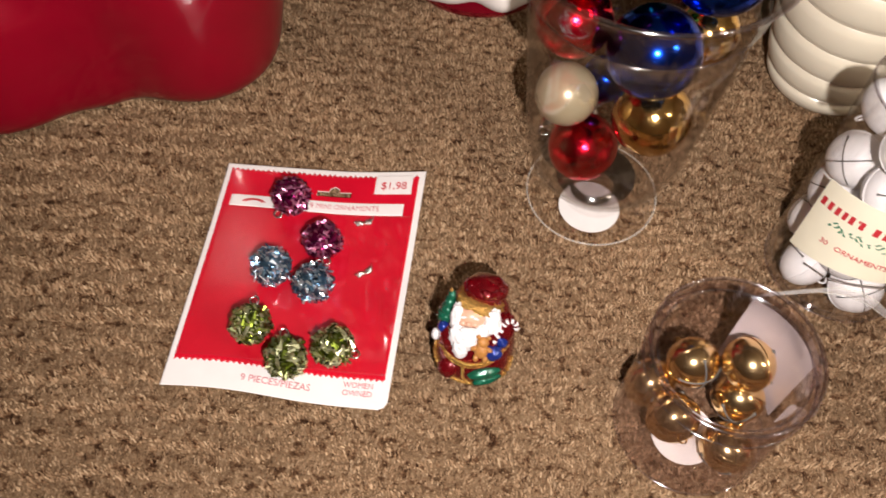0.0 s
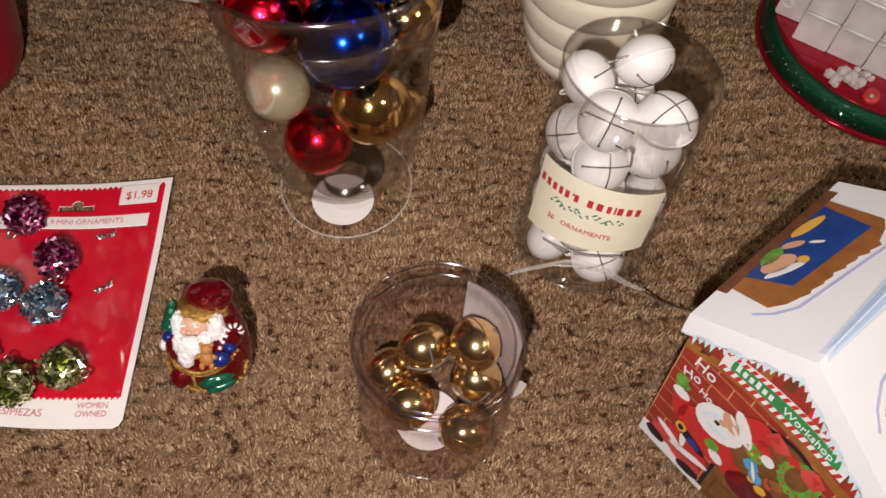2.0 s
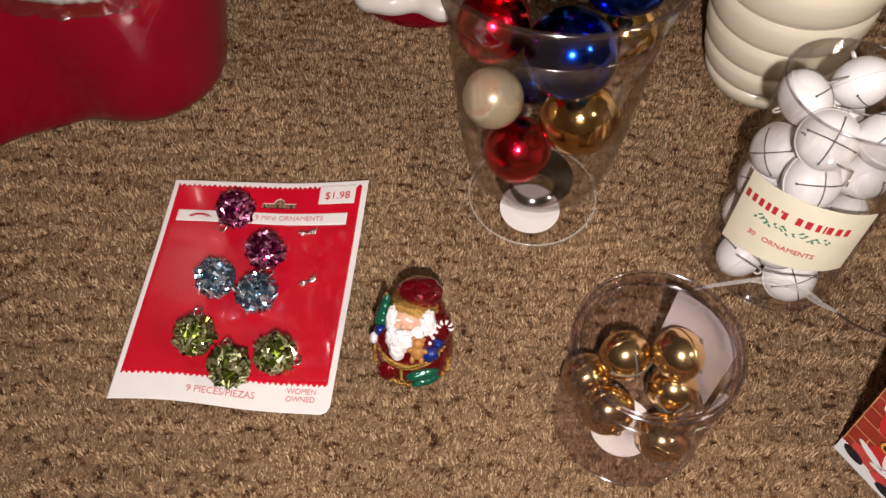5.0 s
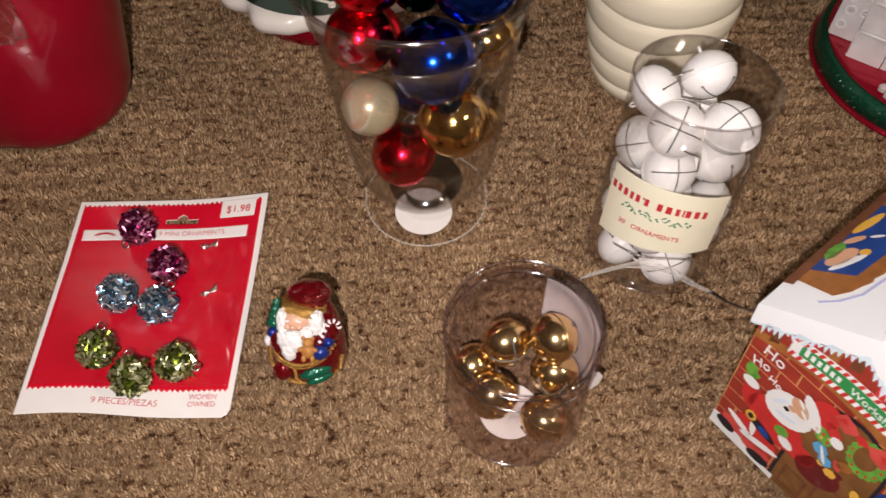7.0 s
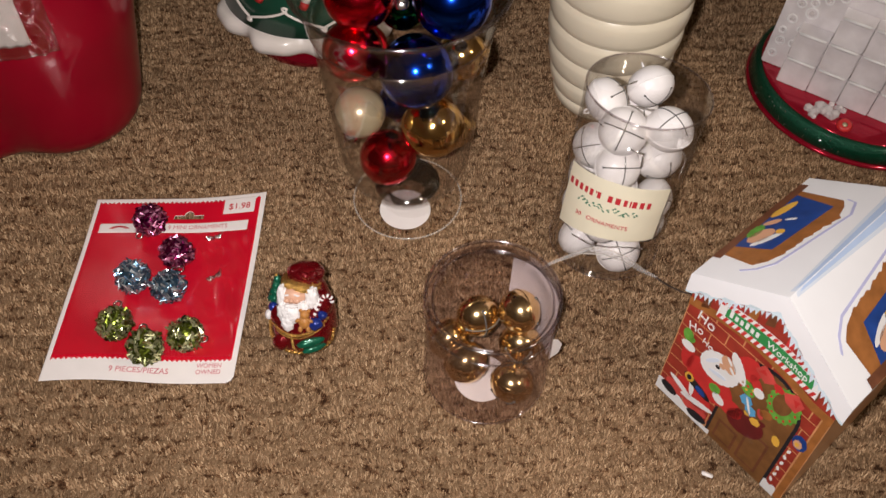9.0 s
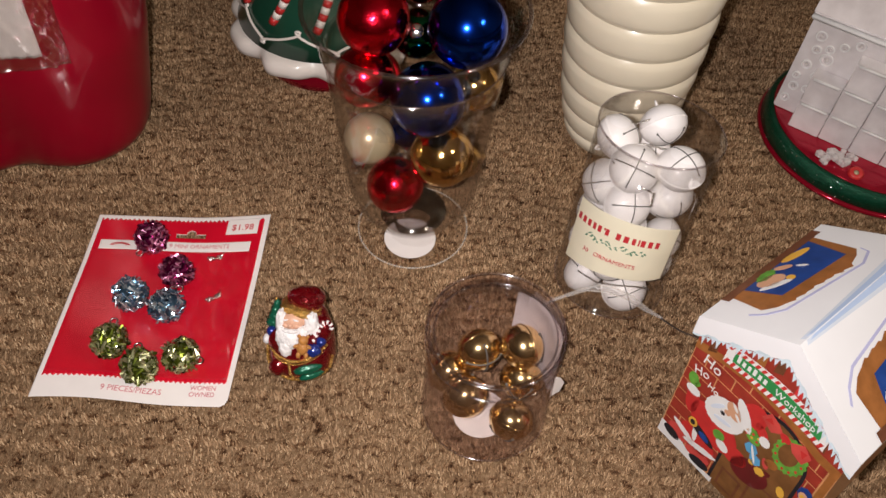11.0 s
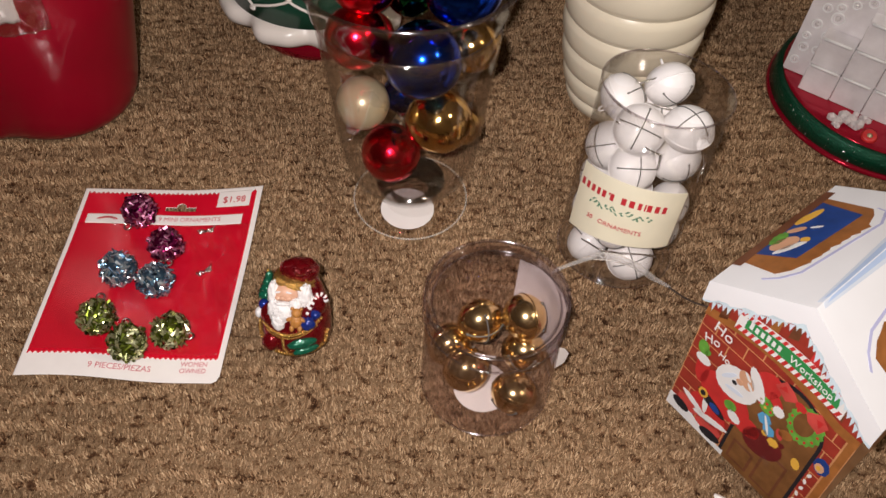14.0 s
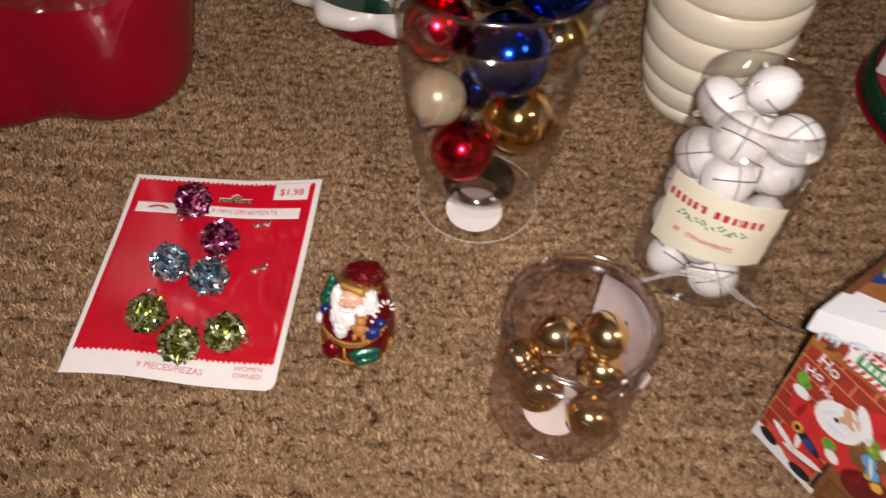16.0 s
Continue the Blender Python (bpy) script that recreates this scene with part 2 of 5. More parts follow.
M_fig_gold = mat("gold_trim", (0.62, 0.36, 0.10), 0.35, metal=0.9, vary=0.4, scale=700, bump=0.8, bump_scale=1500)
M_fig_green = mat("glossy_green", (0.006, 0.11, 0.06), 0.2, metal=0.3, vary=0.25, scale=300, coat=0.7)
M_fig_blue = mat("glossy_blue", (0.01, 0.03, 0.22), 0.2, metal=0.3, vary=0.2, coat=0.7)
M_fig_white = mat("white_beard_paint", (0.80, 0.77, 0.76), 0.45, vary=0.08, scale=250, bump=0.9, bump_scale=500)
M_fig_skin = mat("peach_paint", (0.66, 0.38, 0.26), 0.35, vary=0.08, coat=0.4)
M_fig_tan = mat("tan_paint", (0.46, 0.20, 0.05), 0.4, vary=0.2, scale=400, bump=0.5)
M_cord = mat("dark_cord", (0.06, 0.04, 0.03), 0.7, vary=0.2)


# ---- mesh helpers ----
def part(name, bm, material, parent=None, label="", smooth=True):
    me = bpy.data.meshes.new(name)
    bm.normal_update()
    bm.to_mesh(me)
    bm.free()
    if smooth:
        me.polygons.foreach_set("use_smooth", [True] * len(me.polygons))
    for m in (material if isinstance(material, (list, tuple)) else [material]):
        me.materials.append(m)
    ob = new(name, me)
    ob.parent = parent
    if material in (M_clear, M_clear_pink, M_tube, M_film, M_edge, M_haze, M_rimclear):
        ob.visible_shadow = False
    if label:
        ob["label"] = label
    return ob


def thing(name, place, label, category, group="", turn=0):
    ob = new(name)
    ob.matrix_world = pose(*place, 0, 0, turn)
    ob.empty_display_size = 0.02
    return tagged(ob, label, category, group)


def lathe(profile, n=64, wave=None, caps=True):
    """A turned form from rows of (radius, height); wave(angle, i) scales the radius."""
    bm = bmesh.new()
    rings = []
    for i, (r, z) in enumerate(profile):
        if r < 1e-6:
            rings.append([bm.verts.new((0, 0, z))])
        else:
            rings.append([bm.verts.new((r * math.cos(a) * (wave(a, i) if wave else 1), r * math.sin(a) * (wave(a, i) if wave else 1), z))
                          for a in (2 * math.pi * k / n for k in range(n))])
    for a, b in zip(rings, rings[1:]):
        for k in range(n):
            j = (k + 1) % n
            q = [a[k % len(a)], a[j % len(a)], b[j % len(b)], b[k % len(b)]]
            q = list(dict.fromkeys(q))
            if len(q) > 2:
                bm.faces.new(q)
    bmesh.ops.recalc_face_normals(bm, faces=bm.faces)
    return bm


def box(x0, y0, z0, x1, y1, z1, bevel=0.0):
    bm = bmesh.new()
    bmesh.ops.create_cube(bm, size=1)
    for v in bm.verts:
        v.co = Vector((x0 + (v.co.x + 0.5) * (x1 - x0), y0 + (v.co.y + 0.5) * (y1 - y0), z0 + (v.co.z + 0.5) * (z1 - z0)))
    if bevel:
        bmesh.ops.bevel(bm, geom=bm.edges[:], offset=bevel, segments=2, affect="EDGES")
    return bm


# ---- structure ----
def structure(name, bm, material, label):
    return tagged(part(name, bm, material, None, "", False), label, name.split("_")[0], kind="structure")


def carpet_sheet():
    """One sheet of loop pile: rows of loops with real relief where the things stand, plain further off."""
    xs = np.concatenate([np.linspace(-2, -0.34, 12)[:-1], np.arange(-0.34, 0.78, 0.0019), np.linspace(0.785, 2.4, 12)])
    ys = np.concatenate([np.linspace(-2, 0.06, 12)[:-1], np.arange(0.06, 0.80, 0.0019), np.linspace(0.805, 2.4, 12)])
    gx, gy = np.meshgrid(xs, ys)
    rng = np.random.RandomState(4)

    def field(cell_x, cell_y):
        grid = rng.rand(400, 400)
        u, v = (gx + 2.5) / cell_x, (gy + 2.5) / cell_y
        iu, iv = np.floor(u).astype(int), np.floor(v).astype(int)
        fu, fv = u - iu, v - iv
        fu, fv = fu * fu * (3 - 2 * fu), fv * fv * (3 - 2 * fv)
        g = lambda a, c: grid[a % 400, c % 400]
        return (g(iv, iu) * (1 - fu) + g(iv, iu + 1) * fu) * (1 - fv) + (g(iv + 1, iu) * (1 - fu) + g(iv + 1, iu + 1) * fu) * fv - 0.5

    warp = 0.012 * field(0.030, 0.024) + 0.007 * field(0.010, 0.009)
    row = (gy + warp - 0.03 * gx) / 0.0086
    loops = np.abs(np.sin(np.pi * row))
    along = np.sin(2 * np.pi * (gx + 0.010 * field(0.02, 0.012)) / 0.0072 + np.floor(row) * 2.4)
    h = 0.0021 * (loops - 0.72) + 0.0006 * along * loops + 0.0026 * field(0.0075, 0.0050) + 0.0020 * field(0.0032, 0.0028)
    near = (gx > -0.34) & (gx < 0.778) & (gy > 0.06) & (gy < 0.798)
    h = np.where(near, 0.55 * np.clip(h, -0.0021, 0.0013) - 0.0016, -0.0006)
    me = bpy.data.meshes.new("floor")
    ny, nx = gx.shape
    co = np.stack([gx, gy, h], -1).reshape(-1, 3)
    i = np.arange(ny * nx).reshape(ny, nx)
    quads = np.stack([i[:-1, :-1], i[:-1, 1:], i[1:, 1:], i[1:, :-1]], -1).reshape(-1, 4)
    me.from_pydata(co.tolist(), [], quads.tolist())
    me.polygons.foreach_set("use_smooth", [True] * len(me.polygons))
    me.materials.append(M_carpet)
    return new("floor", me)


floor = tagged(carpet_sheet(), "brown flecked low-pile carpet covering the floor", "carpet", kind="structure")


def carpet_pile():
    """Short leaning yarn ends, thick on the floor where the things stand."""
    rng = np.random.RandomState(21)
    step = 0.00122
    gx, gy = np.meshgrid(np.arange(-0.335, 0.772, step), np.arange(0.075, 0.795, step))
    x = (gx + rng.uniform(-0.6, 0.6, gx.shape) * step).ravel()
    y = (gy + rng.uniform(-0.6, 0.6, gy.shape) * step).ravel()
    n = x.size
    wave = 0.0022 * np.sin(61 * x + 23 * y) + 0.0016 * np.sin(143 * x - 57 * y) + 0.0010 * np.sin(311 * x + 190 * y)
    row = (y + wave - 0.03 * x) / 0.0086
    lobe = 0.5 + 0.5 * np.sin(2 * np.pi * (x + 2.2 * wave) / 0.0104 + np.floor(row) * 2.7)
    crest = np.abs(np.sin(np.pi * row)) * (0.45 + 0.55 * lobe)
    way = np.where(np.floor(row) % 2 < 1, 1.0, -1.0) * 0.8 + rng.normal(0, 0.75, n)
    length = rng.uniform(0.0016, 0.0034, n)
    ax, ay = way * 0.55, 0.75 + rng.normal(0, 0.55, n)
    norm = np.sqrt(ax * ax + ay * ay) + 1e-6
    ax, ay = ax / norm, ay / norm
    flat = rng.uniform(0.45, 0.95, n)
    z0 = -0.0040 + 0.0026 * crest
    z1 = np.minimum(0.0011, z0 + length * np.sqrt(1 - flat * flat) + 0.0007 + 0.0013 * crest * rng.rand(n))
    w0, w1 = rng.uniform(0.00030, 0.00052, n), rng.uniform(0.00014, 0.00030, n)
    px, py = -ay, ax
    tx, ty = x + ax * length * flat, y + ay * length * flat
    co = np.empty((n, 4, 3), np.float32)
    for k, (bx, by, bz, w) in enumerate(((x, y, z0, -w0), (x, y, z0, w0), (tx, ty, z1, w1), (tx, ty, z1, -w1))):
        co[:, k, 0], co[:, k, 1], co[:, k, 2] = bx + px * w, by + py * w, bz
    me = bpy.data.meshes.new("carpet_pile")
    me.vertices.add(4 * n)
    me.vertices.foreach_set("co", co.ravel())
    me.loops.add(4 * n)
    me.loops.foreach_set("vertex_index", np.arange(4 * n, dtype=np.int32))
    me.polygons.add(n)
    me.polygons.foreach_set("loop_start", np.arange(0, 4 * n, 4, dtype=np.int32))
    me.update(calc_edges=True)
    me.materials.append(M_pile)
    ob = new("carpet_pile", me)
    ob.parent = floor
    ob["label"] = "short tan and brown yarn ends"
    return tagged(ob, kind="stuff")


carpet_pile()
structure("ceiling", box(-2, -2, 2.4, 2.4, 2.4, 2.45), M_ceiling, "plain off-white ceiling")
structure("wall_north", box(-2, 2.4, 0, 2.4, 2.5, 2.4), M_wall, "plain beige painted wall")
structure("wall_south", box(-2, -2.1, 0, 2.4, -2, 2.4), M_wall, "plain beige painted wall")
structure("wall_east", box(2.4, -2, 0, 2.5, 2.4, 2.4), M_wall, "plain beige painted wall")
structure("wall_west", box(-2.1, -2, 0, -2, 2.4, 2.4), M_wall, "plain beige painted wall")

# ---- shared shapes ----
def ball(r, squash=1.0, n=40, m=20):
    return lathe([(r * math.sin(math.pi * i / m), -r * squash * math.cos(math.pi * i / m)) for i in range(m + 1)], n)


def pipe(points, r, sides=8, closed=False):
    """A round tube along points."""
    bm = bmesh.new()
    pts = [Vector(p) for p in points]
    n = len(pts)
    rings = []
    for i, p in enumerate(pts):
        a = pts[(i - 1) % n] if (closed or i > 0) else p
        b = pts[(i + 1) % n] if (closed or i < n - 1) else p
        d = (b - a).normalized()
        side = d.orthogonal().normalized() if abs(d.z) > 0.95 else d.cross(Vector((0, 0, 1))).normalized()
        up = side.cross(d)
        rings.append([bm.verts.new(p + r * (math.cos(2 * math.pi * k / sides) * side + math.sin(2 * math.pi * k / sides) * up)) for k in range(sides)])
    for i in range(n if closed else n - 1):
        a, b = rings[i], rings[(i + 1) % n]
        for k in range(sides):
            bm.faces.new([a[k], a[(k + 1) % sides], b[(k + 1) % sides], b[k]])
    if not closed:
        bm.faces.new(rings[0][::-1]), bm.faces.new(rings[-1])
    bmesh.ops.recalc_face_normals(bm, faces=bm.faces)
    return bm


def moved(bm, m):
    bmesh.ops.transform(bm, matrix=m, verts=bm.verts)
    return bm


def merged(*bms):
    out = bmesh.new()
    for b in bms:
        me = bpy.data.meshes.new("piece")
        b.to_mesh(me)
        b.free()
        out.from_mesh(me)
        bpy.data.meshes.remove(me)
    return out


def ring(r, wire, n=28):
    return pipe([(r * math.cos(2 * math.pi * k / n), r * math.sin(2 * math.pi * k / n), 0) for k in range(n)], wire, 6, True)


def slab(points, z0, z1):
    """A flat plate with the outline points (x, y)."""
    bm = bmesh.new()
    lo = [bm.verts.new((x, y, z0)) for x, y in points]
    hi = [bm.verts.new((x, y, z1)) for x, y in points]
    bm.faces.new(hi), bm.faces.new(lo[::-1])
    n = len(points)
    for i in range(n):
        bm.faces.new([lo[i], lo[(i + 1) % n], hi[(i + 1) % n], hi[i]])
    bmesh.ops.recalc_face_normals(bm, faces=bm.faces)
    return bm


def oval(cx, cy, rx, ry, turn=0.0, n=24, rag=0.0):
    c, s = math.cos(radians(turn)), math.sin(radians(turn))
    out = []
    for k in range(n):
        a = 2 * math.pi * k / n
        q = 1 + (rag if k % 2 else -rag)
        x, y = rx * q * math.cos(a), ry * q * math.sin(a)
        out.append((cx + x * c - y * s, cy + x * s + y * c))
    return out


def lettering(body, size, material, name, parent, bend, align="CENTER", thick=0.00012, label="", cuts=0):
    """Words as a mesh, laid out flat at the origin and carried to their surface by bend(x, y, h)."""
    cu = bpy.data.curves.new("words", "FONT")
    cu.body, cu.size, cu.align_x, cu.align_y, cu.extrude = body, size, align, "CENTER", thick
    cu.resolution_u = 3
    ob = bpy.data.objects.new("words", cu)
    me = bpy.data.meshes.new_from_object(ob)
    bpy.data.objects.remove(ob)
    bm = bmesh.new()
    bm.from_mesh(me)
    bpy.data.meshes.remove(me)
    for v in bm.verts:
        v.co = Vector(bend(v.co.x, v.co.y, v.co.z + thick))
    return part(name, bm, material, parent, label, False)


# ---- card with mini ornaments ----
CARD_W, CARD_H = 0.1235, 0.1500
card = thing("ornament_card", (-0.094, 0.2275, 0.0012), "red printed cardboard ornament card with white border lying on carpet", "ornament card")


def card_at(x, y, h=0.0):
    """A place on the slightly curled card, x and y from its lower left corner."""
    u, v = x / CARD_W, y / CARD_H
    lift = 0.0085 * max(0, u - 0.55) ** 1.5 * 2.2 * (0.55 + 0.45 * v) + 0.0020 * max(0, v - 0.7) * 3 + 0.0009 * math.sin(5 * v + 2 * u) * u
    skew = 0.0065 * v * (1 - u * 0.35) - 0.0035 * (1 - v) * (u ** 3) * 1.2
    droop = -0.006 * (u ** 2) * (1 - v) * 1.1 + 0.006 * u * v * 0.2
    return (x + skew, y + droop + 0.001 * math.sin(7 * u) * (1 - v) + 0.0036 * (1 - v), lift + h)


def card_patch(inside, h0, h1, cell=0.0006):
    bm = bmesh.new()
    nx, ny = int(CARD_W / cell), int(CARD_H / cell)
    cache = {}

    def vert(i, j, h):
        key = (i, j, h)
        if key not in cache:
            cache[key] = bm.verts.new(card_at(i * CARD_W / nx, j * CARD_H / ny, h))
        return cache[key]

    cells = {(i, j) for i in range(nx) for j in range(ny) if inside((i + 0.5) * CARD_W / nx, (j + 0.5) * CARD_H / ny)}
    for i, j in cells:
        bm.faces.new([vert(i, j, h1), vert(i + 1, j, h1), vert(i + 1, j + 1, h1), vert(i, j + 1, h1)])
        for (a, b, di, dj) in (((i, j), (i + 1, j), 0, -1), ((i + 1, j), (i + 1, j + 1), 1, 0), ((i + 1, j + 1), (i, j + 1), 0, 1), ((i, j + 1), (i, j), -1, 0)):
            if (i + di, j + dj) not in cells:
                bm.faces.new([vert(*a, h0), vert(*b, h0), vert(*b, h1), vert(*a, h1)])
    return bm


def in_hole(x, y):
    dx, dy = abs(x - 0.0690), y - 0.1325
    return (dx < 0.0105 and abs(dy) < 0.0019) or (dx * dx + (dy - 0.0018) ** 2 < 0.0036 ** 2)


def in_red(x, y):
    tooth = 0.0017 * abs(((x / 0.0032) % 1) * 2 - 1)
    return 0.0028 < x < CARD_W - 0.0034 and 0.0165 - tooth < y < CARD_H - 0.0048 + tooth


part("sheet", card_patch(lambda x, y: not in_hole(x, y) and not (x > CARD_W - 0.006 and y < 0.006 and (x - CARD_W + 0.006) ** 2 + (y - 0.006) ** 2 > 0.006 ** 2), -0.0006, 0.0), M_paper, card, "white cardboard sheet")
part("red_panel", card_patch(lambda x, y: in_red(x, y) and not in_hole(x, y) and not (0.0935 < x < 0.1165 and y > 0.1335) and not (0.0075 < x < 0.1135 and 0.1190 < y < 0.1275), 0.0, 0.0003), M_card, card, "glossy red panel with scalloped edges")
M_cardfilm = clear("card_film", (0.99, 0.99, 0.99), 0.20, 0.14, 0.35)
film_bump(M_cardfilm, 7, 1.0, 0.018)
cf = part("clear_film", card_patch(lambda x, y: 0.004 < x < CARD_W - 0.004 and 0.018 < y < 0.118, 0.0005, 0.0007, 0.0015), M_cardfilm, card, "glossy rippled clear film")
cf.visible_shadow = False
for v in cf.data.vertices:
    u, w = v.co.x / CARD_W, v.co.y / CARD_H
    loose = max(0.0, min(1.0, (u - 0.58) / 0.16)) * max(0.0, min(1.0, (0.99 - u) / 0.05)) * max(0.0, min(1.0, (w - 0.16) / 0.1)) * max(0.0, min(1.0, (0.80 - w) / 0.1))
    v.co.z += loose * 0.0058 * (0.5 + noise.noise(Vector((v.co.x * 95 + v.co.y * 25, v.co.y * 60, 3.3)))) ** 2 + 0.0008 * loose
part("title_strip", card_patch(lambda x, y: 0.0079 < x < 0.1131 and 0.1194 < y < 0.1271, 0.0, 0.0003), M_paper, card)
part("price_box", card_patch(lambda x, y: 0.0939 < x < 0.1161 and 0.1339 < y < 0.1470, 0.0, 0.0003), M_paper, card)


def on_card(cx, cy, lift=0.0004):
    return lambda x, y, h: card_at(cx + x, cy + y, lift + h)


lettering("$1.98", 0.0072, M_ink_red, "price", card, on_card(0.1050, 0.1395))
lettering("9 MINI ORNAMENTS", 0.0047, M_ink_pink, "title", card, on_card(0.0770, 0.1233))
lettering("9 PIECES/PIEZAS", 0.0055, M_ink_pink, "piece_count", card, on_card(0.0600, 0.0076))
lettering("WOMEN\nOWNED", 0.0044, M_ink_pink, "maker_note", card, on_card(0.1055, 0.0095))
for rr in (0.0075, 0.0058):
    arc = [(rr * math.cos(radians(a)), rr * 0.5 * math.sin(radians(a))) for a in range(20, 161, 10)]
    arc += [(q * 0.86, w * 0.80) for q, w in reversed(arc)]
    bm = slab(arc, 0, 0.00015)
    for v in bm.verts:
        v.co = Vector(card_at(0.0215 + v.co.x, 0.1212 + v.co.y, 0.0004 + v.co.z))
    part("logo_arc", bm, M_ink_red, card, "", False)


def tinsel_ball(place, foil_material, r, label, seed, loop_dir=None):
    rng = random.Random(seed)
    t = thing("mini_ornament", place, label, "ornament", "mini ornaments on the card")
    part("core", ball(r * 0.72, 1, 20, 12), foil_material, t, "", False)
    bm = bmesh.new()
    for k in range(420):
        z = rng.uniform(-1, 1)
        a = rng.uniform(0, 2 * math.pi)
        d = Vector((math.sqrt(1 - z * z) * math.cos(a), math.sqrt(1 - z * z) * math.sin(a), z))
        tilt = Vector((rng.gauss(0, 0.55), rng.gauss(0, 0.55), rng.gauss(0, 0.55)))
        nrm = (d + tilt).normalized()
        e1 = nrm.orthogonal().normalized()
        e1.rotate(Matrix.Rotation(rng.uniform(0, 6.28), 3, nrm))
        e2 = nrm.cross(e1)
        c = d * r * rng.uniform(0.78, 0.97)
        w, l = r * rng.uniform(0.04, 0.09), r * rng.uniform(0.09, 0.26)
        q = [bm.verts.new(c + e1 * sx * l + e2 * sy * w + nrm * (0.06 * r if sx * sy > 0 else 0)) for sx, sy in ((-1, -1), (1, -1), (1, 1), (-1, 1))]
        bm.faces.new(q)
    part("tinsel", bm, foil_material, t, "", False)
    if loop_dir:
        d = Vector(loop_dir).normalized()
        m = Matrix.Translation(d * r * 1.15) @ d.to_track_quat("X", "Z").to_matrix().to_4x4()
        part("hanging_loop", moved(ring(r * 0.2, r * 0.05), m @ pose(0, 0, 0, 0, 0, 0)), M_silver, t, "silver wire loop")
    return t


MR = 0.0113
purple, blue, green = "dark purple tinsel ball ornament lying on red card", "silvery blue tinsel ball ornament lying on red card", "olive green tinsel ball ornament lying on red card"
tinsel_ball((-0.0430, 0.3480, 0.0150), M_purple_foil, MR, purple, 1, (-0.6, -1, -0.4))
tinsel_ball((-0.0205, 0.3195, 0.0150), M_purple_foil, MR, purple, 2, (0.3, -1, -0.2))
tinsel_ball((-0.0460, 0.3000, 0.0148), M_blue_foil, MR, blue, 3)
tinsel_ball((-0.0215, 0.2915, 0.0148), M_blue_foil, MR, blue, 4, (0.1, 1, 0))
tinsel_ball((-0.0505, 0.2635, 0.0148), M_green_foil, MR, green, 5, (0, 1, 0.2))
tinsel_ball((-0.0290, 0.2460, 0.0148), M_green_foil, MR, green, 6, (-0.2, 1, 0.2))
tinsel_ball((-0.0055, 0.2545, 0.0150), M_green_foil, MR, green, 7, (1, -0.35, 0.1))
for (x, y, turn) in ((0.0905, 0.1125, 15), (0.0965, 0.0790, 35)):
    tie = thing("wire_tie", tuple(Vector(card.location) + Vector(card_at(x, y, 0.0022))), "crumpled silver wire tie poking through red card", "wire tie", "wire ties on the card", turn)
    part("twisted_wire", pipe([(0.006 * (k / 14 - 0.5) * 1.6 + 0.0012 * math.sin(3.1 * k), 0.0016 * math.sin(1.9 * k), 0.0012 * math.cos(1.3 * k)) for k in range(15)], 0.0007, 6), M_silver, tie)
    part("wire_end", pipe([(0.0035, -0.0005, 0.0), (0.006, 0.001, 0.001), (0.0062, 0.003, 0.001)], 0.0004, 6), M_silver, tie)


